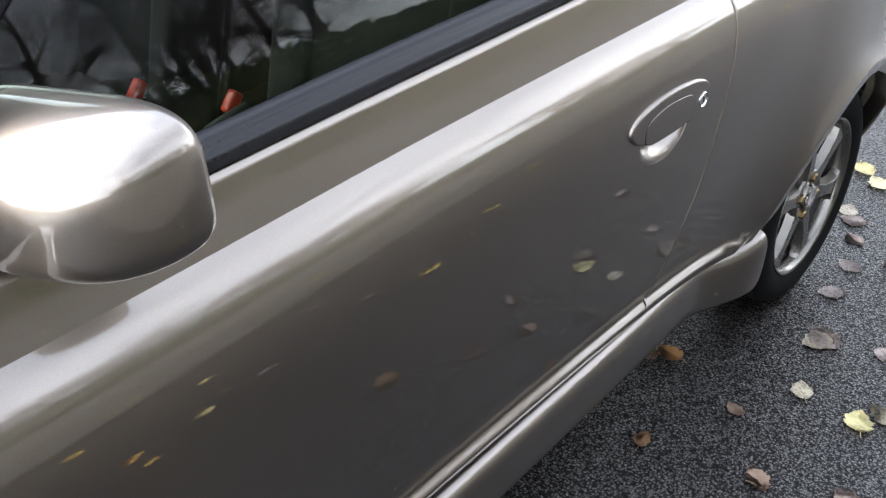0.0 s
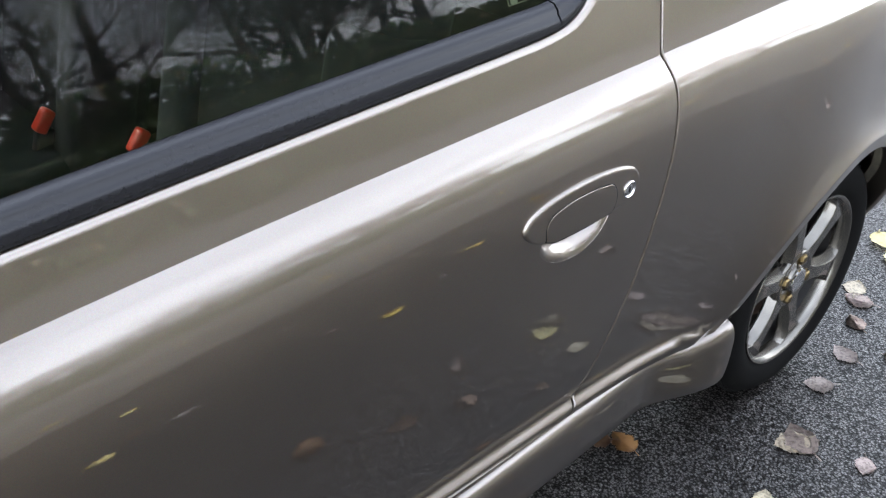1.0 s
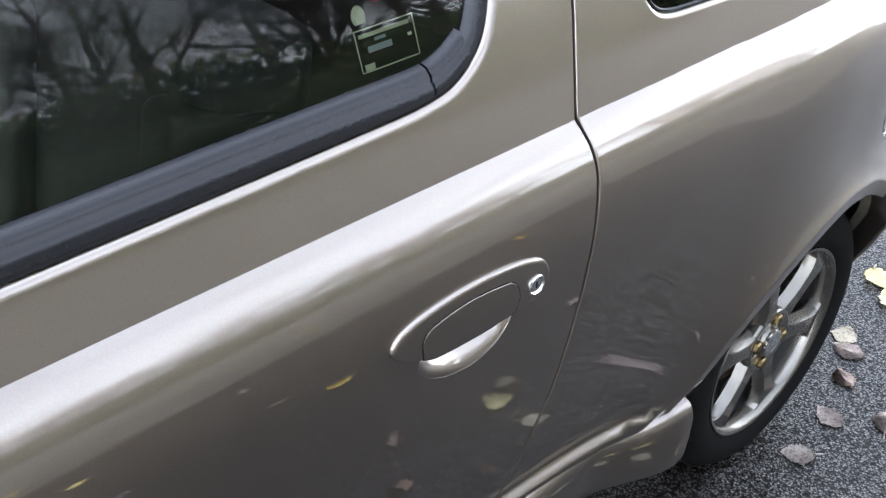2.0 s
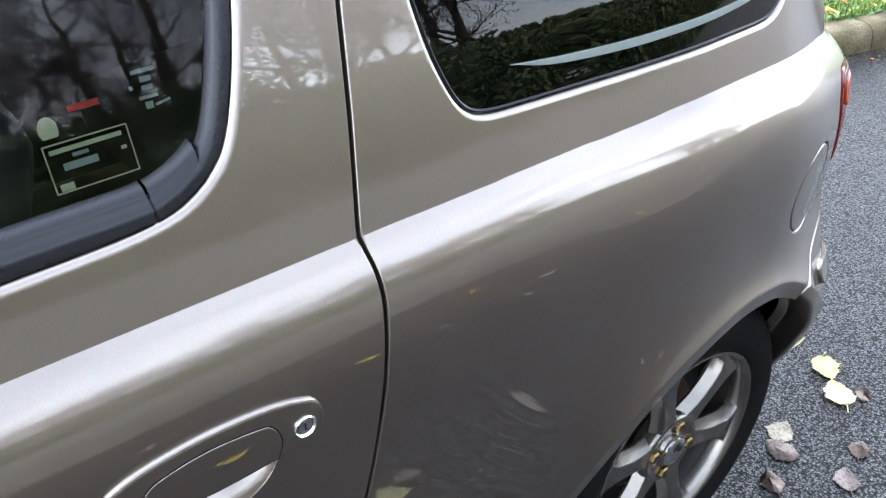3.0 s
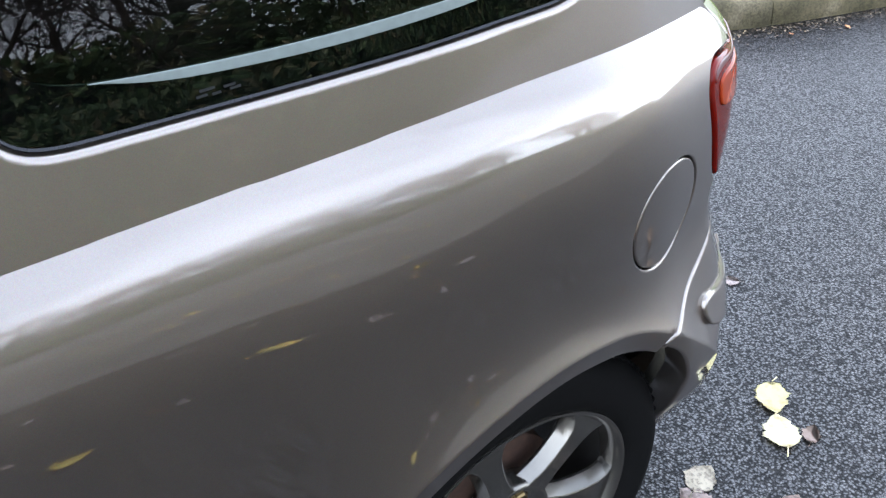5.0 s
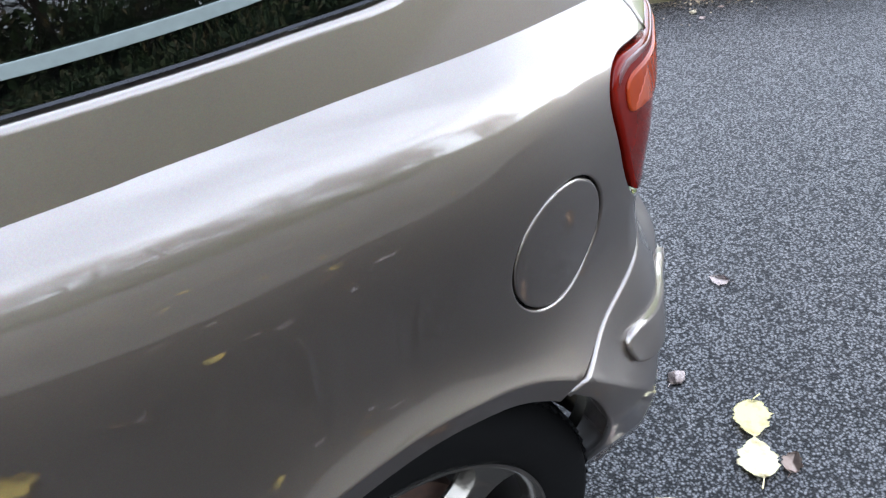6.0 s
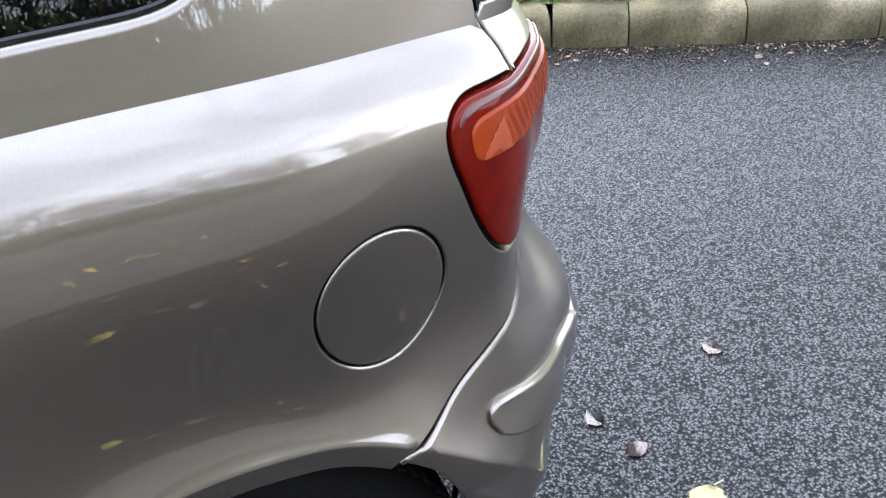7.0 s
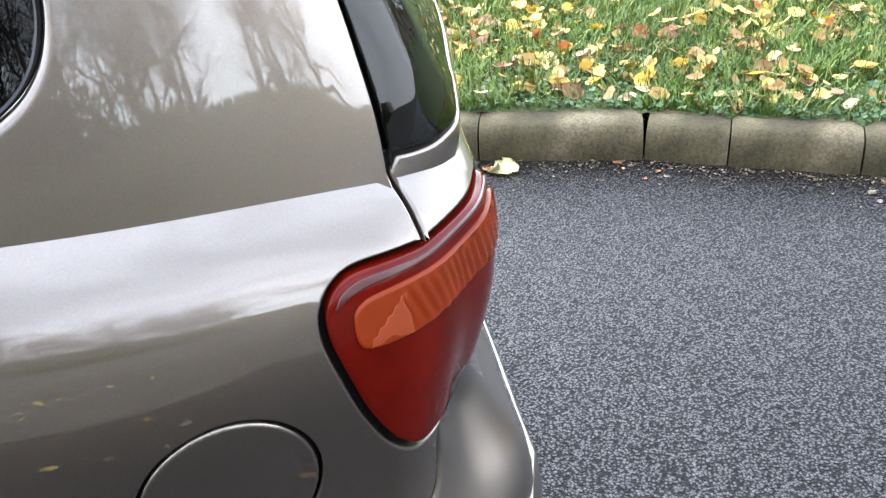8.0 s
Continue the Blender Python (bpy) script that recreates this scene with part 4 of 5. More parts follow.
# bumper
bump_top = open_curve(BUMPER_GAP) + np.array((0.001, -0.0022))
for far in (False, True):
    BUMPER = chain(bump_top[:-2], open_curve([(0.386, 0.702), (0.397, 0.702), (0.43, 0.7005), (0.50, 0.7005), (0.60, 0.690), (S_MID, 0.680)]), straight((S_MID, 0.680), (S_MID, 0.235)), straight((S_MID, 0.235), (0.34, 0.235)),
                   open_curve([(0.34, 0.235), (0.315, 0.245), (0.300, 0.275), (0.296, 0.33), (0.288, 0.40), (0.270, 0.475), (0.246, 0.530), (0.209, 0.5645)]))
    bumper = panel("rear_bumper", BUMPER, PAINT, car, deep=0.0, edge=0.005, flange=0.045, label="silver beige rear bumper with a rub strip", far=far, step=0.009)
    STRIP = chain(open_curve([(0.316, 0.538), (0.317, 0.549), (0.324, 0.555), (0.345, 0.551), (0.38, 0.538), (0.42, 0.525), (0.46, 0.516), (0.50, 0.514), (S_MID, 0.514)]), straight((S_MID, 0.514), (S_MID, 0.450)), open_curve([(S_MID, 0.450), (0.50, 0.450), (0.42, 0.460), (0.37, 0.483), (0.338, 0.503), (0.322, 0.520)]))
    panel("rub_strip", STRIP, PAINT, bumper, deep=-0.009, edge=0.004, flange=0.012, label="raised rub strip", far=far, step=0.011)
    if not far:
        panel("bumper_inside", chain(straight((0.215, 0.555), (0.30, 0.555)), straight((0.30, 0.555), (0.33, 0.26)), straight((0.33, 0.26), (0.305, 0.26)), open_curve([(0.305, 0.26), (0.298, 0.33), (0.29, 0.40), (0.272, 0.475), (0.248, 0.53)])), LINER, bumper, deep=0.046, edge=0.004, flange=0.02, label="muddy inside of the bumper end")

# side skirt: a swept section with a rounded upper edge, rising to the wheel arch
def skirt_mesh(far):
    bm = bmesh.new()
    rows = []
    for x in np.concatenate([np.linspace(-1.95, -0.55, 30), np.linspace(-0.54, -0.296, 32)]):
        swell, rise = 0.064 * float(ease((x + 0.50) / 0.2)), 0.022 * float(ease((x + 0.42) / 0.11))
        y, top = 0.096 - swell, 0.322 + rise
        section = [(y + 0.05, top), (y + 0.024, top - 0.001), (y + 0.016, top - 0.003), (y + 0.009, top - 0.008), (y + 0.004, top - 0.016), (y + 0.001, top - 0.026), (y - 0.001, top - 0.040), (y + 0.000, 0.26), (y + 0.003, 0.22), (y + 0.008, 0.19), (y + 0.018, 0.172), (y + 0.035, 0.164), (y + 0.10, 0.165)]
        rows.append([bm.verts.new((x, 2 * MID_Y - q if far else q, z)) for q, z in section])
    for a, b in zip(rows, rows[1:]):
        for j in range(len(a) - 1):
            bm.faces.new((a[j], b[j], b[j + 1], a[j + 1]))
    bm.faces.new(rows[-1])
    bm.faces.new(rows[0][::-1])
    bmesh.ops.recalc_face_normals(bm, faces=bm.faces[:])
    smooth_shade(bm, 50)
    return part("side_skirt", bm, PAINT, car, "silver beige side skirt")


for far in (False, True):
    skirt_mesh(far)

# front wing, bonnet, roof, screens and underbody
WING = chain(straight((-2.014, 0.335), (-2.039, 0.95)), straight((-2.039, 0.95), (-2.04, 0.977)), open_curve([(-2.04, 0.977), (-2.1, 0.975), (-2.4, 0.945), (-2.8, 0.87), (-3.02, 0.78)]), straight((-3.02, 0.78), (-3.02, 0.30)), straight((-3.02, 0.30), (-2.718, 0.30)), arc((-2.37, 0.274), 0.346, 176, 10))
for far in (False, True):
    panel("front_wing", WING, PAINT, car, far=far, label="silver beige front wing")


def sheet(name, rows, mat, label):
    """A crowned sheet across the car between its two sides: rows of (left point, crown)."""
    bm = bmesh.new()
    lines = []
    for (x, y, z), crown in rows:
        lines.append([bm.verts.new((x, y + (2 * MID_Y - 2 * y) * t, z + crown * (1 - (2 * t - 1) ** 4))) for t in np.linspace(0, 1, 25)])
    for a, b in zip(lines, lines[1:]):
        for j in range(24):
            bm.faces.new((a[j], a[j + 1], b[j + 1], b[j]))
    bmesh.ops.recalc_face_normals(bm, faces=bm.faces[:])
    for f in bm.faces:
        f.smooth = True
    ob = part(name, bm, mat, car, label)
    thick = ob.modifiers.new("thickness", "SOLIDIFY")
    thick.thickness = 0.004
    return ob


sheet("roof", [(tuple(skin(s, 1.418, True)), 0.065 * float(ease((s + 1.6) / 0.5)) * float(1 - 0.6 * ease((s - 0.1) / 0.4)) + 0.012) for s in np.linspace(-1.61, 0.372, 30)], PAINT, "silver beige roof")
sheet("bonnet", [(tuple(skin(s, z - 0.002, z > float(shoulder(s)))), 0.05) for s, z in zip(np.linspace(-2.02, -3.0, 16), np.interp(np.linspace(-2.02, -3.0, 16), [-3.02, -2.8, -2.4, -2.1, -1.88], [0.78, 0.87, 0.945, 0.975, 0.985]))], PAINT, "silver beige bonnet")
screen = sheet("windscreen", [((-1.61 - 0.50 * t, 0.215 - 0.09 * t, 1.415 - 0.41 * t), 0.02 + 0.03 * (1 - t)) for t in np.linspace(0, 1, 12)], GLASS, "raked tinted windscreen")
screen.visible_shadow = False
sheet("front_bumper", [((-3.02 - 0.05 * math.sin(math.pi * t), float(skin(-3.02, 0.5, False)[1]), 0.79 - 0.55 * t), 0.0) for t in np.linspace(0, 1, 10)], PAINT, "silver beige front bumper")
bm = bmesh.new()
box(bm, (-0.95, MID_Y, 0.24), (2.0, 1.36, 0.10), 0.03)
box(bm, (0.05, MID_Y, 0.36), (0.9, 1.02, 0.16), 0.05)
box(bm, (-2.4, MID_Y, 0.32), (0.9, 1.05, 0.18), 0.05)
part("underbody", bm, LINER, car, "dark muddy underbody")


def wheel_house(x, far):
    bm = bmesh.new()
    rows = []
    for a in np.linspace(radians(66), radians(192), 30):
        rows.append([bm.verts.new((x + ARCH_X + r * math.cos(a), 2 * MID_Y - y if far else y, ARCH_Z + r * math.sin(a))) for r, y in ((0.346, 0.078), (0.352, 0.10), (0.358, 0.30), (0.25, 0.31))])
    for a, b in zip(rows, rows[1:]):
        for j in range(3):
            bm.faces.new((a[j], a[j + 1], b[j + 1], b[j]))
    bmesh.ops.recalc_face_normals(bm, faces=bm.faces[:])
    smooth_shade(bm)
    part("wheel_liner", bm, BLACK, car, "black wheel arch liner")


def wheel(x, far, turn=0.0):
    """An alloy wheel with six spokes on a low tyre."""
    hub = Vector((x, 0.050, 0.288))
    bm = bmesh.new()
    profile = [(0.2055, 0.004), (0.215, -0.003), (0.232, -0.008), (0.250, -0.009), (0.265, -0.005), (0.276, 0.003), (0.283, 0.012), (0.287, 0.022), (0.2895, 0.05), (0.290, 0.09), (0.2895, 0.13), (0.287, 0.158), (0.276, 0.178), (0.25, 0.188), (0.205, 0.18)]
    lathe(bm, profile, hub, 96)
    smooth_shade(bm, 50)
    bmesh.ops.recalc_face_normals(bm, faces=bm.faces[:])
    tyre = part("tyre", bm, TYRE, car, "black road tyre, worn and dusty")
    groove = bmesh.new()
    for i in range(72):
        a = 2 * math.pi * i / 72
        for y, tilt in ((0.035, 0.35), (0.147, -0.35)):
            box(groove, (hub.x + 0.2885 * math.cos(a), hub.y + y, hub.z + 0.2885 * math.sin(a)), (0.006, 0.036, 0.017), 0.002, Matrix.Rotation(-a, 3, "Y") @ Matrix.Rotation(tilt, 3, "X"), 1)
    tagged(part("tread", groove, TYRE, tyre), "worn tread blocks", kind="stuff")
    bm = bmesh.new()
    lathe(bm, [(0.2075, 0.010), (0.2085, 0.003), (0.207, -0.0015), (0.2035, -0.002), (0.2, 0.001), (0.1955, 0.006), (0.1925, 0.013), (0.1905, 0.024), (0.1895, 0.034)], hub, 96)
    bmesh.ops.recalc_face_normals(bm, faces=bm.faces[:])
    smooth_shade(bm, 50)
    rim = part("rim", bm, ALLOY, car, "silver six-spoke alloy rim")
    # inside of the rim, coloured as dark as its shade behind the spokes
    bm = bmesh.new()
    lathe(bm, [(0.1895, 0.034), (0.184, 0.06), (0.180, 0.10), (0.182, 0.165), (0.2, 0.175)], hub, 64)
    bmesh.ops.recalc_face_normals(bm, faces=bm.faces[:])
    smooth_shade(bm, 50)
    part("rim_barrel", bm, BARREL, rim, "dull inside of the rim, with its shade in the dark colour")
    for i in range(6):
        a = 2 * math.pi * i / 6 + turn
        bm = bmesh.new()
        rows = []
        for r, half, y, deep in ((0.030, 0.018, 0.016, 0.05), (0.055, 0.034, 0.014, 0.05), (0.072, 0.0300, 0.012, 0.045), (0.095, 0.0255, 0.010, 0.045), (0.120, 0.0250, 0.0085, 0.045), (0.145, 0.0265, 0.0075, 0.045), (0.165, 0.030, 0.007, 0.05), (0.180, 0.038, 0.0075, 0.05), (0.1925, 0.056, 0.010, 0.05)):
            ring = [(-half, y + 0.026), (-half, y + 0.021), (-half + 0.0095, y + 0.0015), (-half + 0.0115, y), (half - 0.0115, y), (half - 0.0095, y + 0.0015), (half, y + 0.021), (half, y + 0.026)]
            rows.append([bm.verts.new((hub.x + r * math.cos(a) - q * math.sin(a), hub.y + d, hub.z + r * math.sin(a) + q * math.cos(a))) for q, d in ring])
        for p, q in zip(rows, rows[1:]):
            for j in range(7):
                bm.faces.new((p[j], p[j + 1], q[j + 1], q[j]))
        bm.faces.new(rows[-1])
        bmesh.ops.recalc_face_normals(bm, faces=bm.faces[:])
        smooth_shade(bm, 24)
        part("spoke", bm, ALLOY, rim)
    bm = bmesh.new()
    lathe(bm, [(0.072, 0.05), (0.072, 0.020), (0.069, 0.0135), (0.065, 0.0115), (0.060, 0.0125), (0.036, 0.018), (0.0335, 0.016), (0.032, 0.009), (0.030, 0.0075), (0.0001, 0.006)], hub, 48)
    bmesh.ops.recalc_face_normals(bm, faces=bm.faces[:])
    smooth_shade(bm)
    part("hub_cap", bm, ALLOY, rim, "silver hub")
    bm = bmesh.new()
    lathe(bm, [(0.029, 0.0085), (0.0285, 0.004), (0.025, 0.0022), (0.021, 0.0028), (0.0001, 0.0018)], hub, 40)
    bmesh.ops.recalc_face_normals(bm, faces=bm.faces[:])
    smooth_shade(bm)
    part("hub_badge", bm, CHROME, rim, "chrome hub badge")
    for i in range(4):
        a = math.pi / 2 * i - 0.26
        at = hub + Vector((0.050 * math.cos(a), 0, 0.050 * math.sin(a)))
        bm = bmesh.new()
        lathe(bm, [(0.0165, 0.018), (0.0165, 0.0135), (0.0150, 0.0128), (0.0135, 0.0165)], at, 24)
        lathe(bm, [(0.0125, 0.018), (0.0125, 0.009), (0.0100, 0.006), (0.0001, 0.0055)], at, 6)
        bmesh.ops.recalc_face_normals(bm, faces=bm.faces[:])
        part("wheel_bolt", bm, BRASS, rim, "gold-coloured wheel bolt")
    bm = bmesh.new()
    lathe(bm, [(0.0001, 0.062), (0.10, 0.062), (0.118, 0.068), (0.120, 0.12), (0.176, 0.125), (0.178, 0.17), (0.0001, 0.17)], hub, 48)
    bmesh.ops.recalc_face_normals(bm, faces=bm.faces[:])
    smooth_shade(bm)
    drum = part("brake_drum", bm, RUST, rim, "rusty brake drum behind the spokes")
    if far:
        for ob in (tyre, rim):
            ob.matrix_basis = Matrix.Translation((0, 2 * MID_Y, 0)) @ Matrix.Diagonal((1, -1, 1, 1))


for x in (0.0, -2.37):
    for far in (False, True):
        wheel(x, far, radians(44))
        wheel_house(x, far)

# door mirror
MIRROR = Matrix.Translation((-1.748, 0.1130, 1.1385)) @ Matrix.Rotation(0.251, 4, "Z")


def mirror(far):
    """A rounded mirror housing, turned a little outwards, with its glass at the back."""
    count = 48

    def ring_at(bm, x, k, drop=0.0):
        ring = []
        for i in range(count):
            a = 2 * math.pi * i / count
            c, s_ = math.cos(a), math.sin(a)
            y = 0.1370 * k * math.copysign(abs(c) ** 0.46, c)
            z = 0.0767 * k * math.copysign(abs(s_) ** 0.46, s_) * (1 + 0.09 * c) - 0.115 * y
            ring.append(bm.verts.new(MIRROR @ Vector((x, y, z - drop))))
        return ring

    bm = bmesh.new()
    rows = [ring_at(bm, x, k, 0.026 * (1 - k) if x < -0.014 else 0.0) for x, k in [(0.0, 0.93), (-0.004, 0.98), (-0.014, 1.0)] + [(-0.014 - 0.1020 * math.sin(a), math.cos(a) ** 0.74) for a in np.linspace(0.10, 1.56, 20)]]
    for a, b in zip(rows, rows[1:]):
        for i in range(count):
            bm.faces.new((a[i], a[(i + 1) % count], b[(i + 1) % count], b[i]))
    bm.faces.new(rows[-1])
    inner = ring_at(bm, -0.012, 0.88)
    for i in range(count):
        bm.faces.new((rows[0][i], rows[0][(i + 1) % count], inner[(i + 1) % count], inner[i]))
    bmesh.ops.recalc_face_normals(bm, faces=bm.faces[:])
    smooth_shade(bm, 60)
    ob = part("door_mirror", bm, PAINT, car, "silver beige door mirror housing")
    bm = bmesh.new()
    face = bm.faces.new(ring_at(bm, -0.010, 0.88))
    back_face = bm.faces.new(ring_at(bm, -0.014, 0.88)[::-1])
    bmesh.ops.bridge_loops(bm, edges=list(face.edges) + list(back_face.edges))
    bmesh.ops.recalc_face_normals(bm, faces=bm.faces[:])
    part("mirror_glass", bm, CHROME, ob, "mirror glass")
    bm = bmesh.new()
    box(bm, (-1.80, 0.175, 1.115), (0.09, 0.08, 0.035), 0.012)
    part("mirror_foot", bm, BLACK, ob, "black mirror foot")
    if far:
        ob.matrix_basis = Matrix.Translation((0, 2 * MID_Y, 0)) @ Matrix.Diagonal((1, -1, 1, 1))


mirror(False)
mirror(True)

# the cabin
def cushion(name, boxes, mat, label, parent=car):
    bm = bmesh.new()
    for centre, size, tilt in boxes:
        box(bm, centre, size, min(size) * 0.32, Matrix.Rotation(radians(tilt), 3, "Y"), 4)
    smooth_shade(bm, 60)
    return part(name, bm, mat, parent, label)


for y in (0.47, 1.25):
    seat = cushion("front_seat", [((-1.32, y, 0.56), (0.52, 0.48, 0.16), -6)], CLOTH, "dark grey cloth front seat")
    cushion("backrest", [((-1.00, y, 0.86), (0.15, 0.47, 0.62), 16), ((-1.04, y - 0.20, 0.84), (0.14, 0.09, 0.5), 16), ((-1.04, y + 0.20, 0.84), (0.14, 0.09, 0.5), 16)], CLOTH, "dark grey cloth backrest", seat)
    cushion("headrest", [((-0.90, y, 1.255), (0.10, 0.27, 0.17), 12)], CLOTH, "dark grey headrest", seat)
    tip = (-1.066, 0.905, 0.703) if y < MID_Y else (-1.162, 1.105, 0.706)
    stalk = cushion("belt_stalk", [((tip[0] - 0.03, tip[1], tip[2] - 0.095), (0.035, 0.022, 0.17), 20)], TRIM, "black belt stalk", seat)
    cushion("belt_buckle", [(tip, (0.026, 0.028, 0.050), 40)], BUCKLE, "red seat belt buckle", stalk)
bench = cushion("rear_seat", [((-0.22, MID_Y, 0.58), (0.48, 1.24, 0.16), -4), ((0.06, MID_Y, 0.82), (0.14, 1.22, 0.52), 18)], CLOTH, "dark grey cloth rear bench")
for y in (0.52, 1.2):
    cushion("headrest", [((0.13, y, 1.10), (0.09, 0.26, 0.13), 14)], CLOTH, "dark grey rear headrest", bench)
cushion("centre_console", [((-1.35, MID_Y, 0.50), (0.72, 0.16, 0.20), 0), ((-1.12, MID_Y, 0.60), (0.20, 0.10, 0.05), -14)], TRIM, "dark plastic centre console")
bm = bmesh.new()
tube(bm, [(-1.26, MID_Y, 0.62), (-1.15, MID_Y, 0.68), (-1.06, MID_Y, 0.70)], [0.024, 0.022, 0.016], 12)
smooth_shade(bm)
part("handbrake", bm, GREY_TRIM, car, "grey handbrake lever")
cushion("dashboard", [((-1.80, MID_Y, 0.88), (0.34, 1.36, 0.26), 0), ((-1.70, 1.25, 0.98), (0.16, 0.36, 0.10), 0)], TRIM, "dark plastic dashboard")
bm = bmesh.new()
tube(bm, [(-1.56 + 0.05 * math.sin(a), 1.25 + 0.18 * math.cos(a), 0.92 + 0.17 * math.sin(a)) for a in np.linspace(0, 2 * math.pi, 40)], [0.014] * 40, 8, cap=False)
box(bm, (-1.57, 1.25, 0.92), (0.05, 0.16, 0.10), 0.02)
box(bm, (-1.57, 1.25, 0.92), (0.02, 0.34, 0.03), 0.008)
smooth_shade(bm)
part("steering_wheel", bm, TRIM, car, "black steering wheel")
for y in (0.16, 2 * MID_Y - 0.16):
    cushion("door_lining", [((-1.25, y, 0.64), (1.15, 0.03, 0.72), 0)], TRIM, "dark door lining")
    cushion("side_lining", [((-0.25, y, 0.62), (0.86, 0.03, 0.68), 0)], TRIM, "dark rear side lining")
cushion("cabin_floor", [((-0.75, MID_Y, 0.34), (2.3, 1.36, 0.06), 0)], TRIM, "dark cabin floor")
cushion("parcel_shelf", [((0.24, MID_Y, 0.93), (0.30, 1.1, 0.03), 0)], TRIM, "dark parcel shelf")
cushion("tailgate_lining", [((0.40, MID_Y, 0.80), (0.03, 0.9, 0.28), 0)], TRIM, "dark tailgate lining")
cushion("headlining", [((-0.55, MID_Y, 1.405), (1.75, 1.1, 0.015), 0)], TRIM, "grey headlining")

# ---- leaves, grass and trees ----
def leaf_mesh(name, mat, seed, size=0.06, lobes=0, curl=0.25, ragged=1.0):
    """One fallen leaf: an ovate or lobed blade, toothed, folded along its midrib and gently curled, with a stalk."""
    rng = random.Random(seed)
    bm = bmesh.new()
    along, across = 22, 6
    wide, heart, twist, cup = rng.uniform(0.38, 0.46), rng.uniform(0.62, 0.8), rng.uniform(-0.25, 0.25) * min(1, 3 * curl), rng.uniform(0.05, 0.22) * min(1, 3 * curl)
    roll, bend = curl * rng.uniform(0.6, 1.5), rng.uniform(-0.12, 0.12)
    fringe = [[1 + ragged * (0.05 * math.sin(i * 0.9 + seed + side) + 0.045 * math.sin(i * 2.3 + seed * 2 + side) + 0.03 * rng.uniform(-1, 1)) for i in range(along + 1)] for side in (0, 4)]
    rows = []
    for i in range(along + 1):
        t = i / along
        half = wide * math.sin(math.pi * min(1, t ** heart)) ** 0.75 if 0 < i < along else 0.012
        if lobes:
            half *= 0.72 + 0.42 * abs(math.sin(math.pi * (t * lobes * 0.5 + 0.15)))
        row = []
        for j in range(-across, across + 1):
            v = j / across
            w = half * fringe[j > 0][i]
            y = v * w
            x = t - 0.5 - 0.06 * abs(v) * (t - 0.2) + (0.10 * abs(v) ** 2 * (-1 if t < 0.25 else 0) * (1 - t * 4))
            z = cup * abs(y) + roll * ((t - 0.5) ** 2 + 0.6 * y * y) + twist * (t - 0.5) * y + 0.010 * min(1, 3 * curl) * math.sin(9 * t + 5 * abs(v) + seed)
            row.append(bm.verts.new((x * size, (y + bend * math.sin(math.pi * t)) * size, max(0.01, z + 0.03) * size)))
        rows.append(row)
    for p, q in zip(rows, rows[1:]):
        for j in range(2 * across):
            bm.faces.new((p[j], q[j], q[j + 1], p[j + 1]))
    for f in bm.faces:
        f.smooth = True
    hook = rng.uniform(-0.2, 0.2)
    tube(bm, [(-0.5 * size, 0, 0.09 * size), (-0.64 * size, hook * 0.3 * size, 0.06 * size), (-0.80 * size, hook * size, 0.03 * size)], [0.02 * size, 0.015 * size, 0.02 * size], 5)
    bmesh.ops.solidify(bm, geom=bm.faces[:], thickness=0.0004)
    mesh = bpy.data.meshes.new(name)
    bm.to_mesh(mesh)
    bm.free()
    mesh.materials.append(mat)
    return mesh


YELLOWS = [leaf_mesh("yellow_leaf", LEAF_YELLOW, i, 0.075, (0, 4, 5, 0, 5, 4)[i], 0.3 + 0.25 * (i % 3), 1.8) for i in range(6)]
BROWNS = [leaf_mesh("brown_leaf", LEAF_BROWN, 20 + i, 0.07, (0, 5, 4, 0, 5, 4)[i], 0.4 + 0.3 * (i % 3), 2.0) for i in range(6)]
DULLS = [leaf_mesh("dull_leaf", LEAF_DULL, 80 + i, 0.062, (0, 4, 0, 0)[i], 0.06 + 0.06 * i, 2.2) for i in range(4)]
PALES = [leaf_mesh("wet_leaf", LEAF_PALE, 40 + i, 0.068, (0, 4, 0, 0, 0)[i], 0.02, 1.7) for i in range(5)]


def fallen(mesh, x, y, z, turn, scale, label, group, tilt=0.0):
    ob = tagged(new("fallen_leaf", mesh), label, "leaf", group)
    ob.matrix_basis = pose(x, y, z, tilt, tilt * 0.6, turn) @ Matrix.Scale(scale, 4)
    return ob


CREAMS = [leaf_mesh("cream_leaf", LEAF_CREAM, 60 + i, 0.070, 0, 0.22, 2.0) for i in range(3)]
ON_ROAD = "fallen leaves on the road"
for x, y, turn, scale in ((0.730, 0.138, 228, 1.18), (0.682, 0.079, 55, 1.2), (-0.363, -0.277, 20, 1.0), (0.865, 1.795, 200, 1.35)):
    fallen(CREAMS[int(abs(turn)) % 3], x, y, 0.002, turn, scale, "pale cream-yellow fallen leaf lying on damp asphalt", ON_ROAD)
for x, y, turn, scale in ((0.723, 0.036, 30, 0.75), (-0.430, 0.172, 80, 1.1), (-0.470, 0.21, 140, 0.9), (-0.718, 0.064, 10, 0.8), (-0.506, -0.044, 70, 0.75)):
    fallen(DULLS[int(abs(turn)) % 4], x, y, 0.002, turn, scale, "dull brown curled leaf on damp asphalt", ON_ROAD)
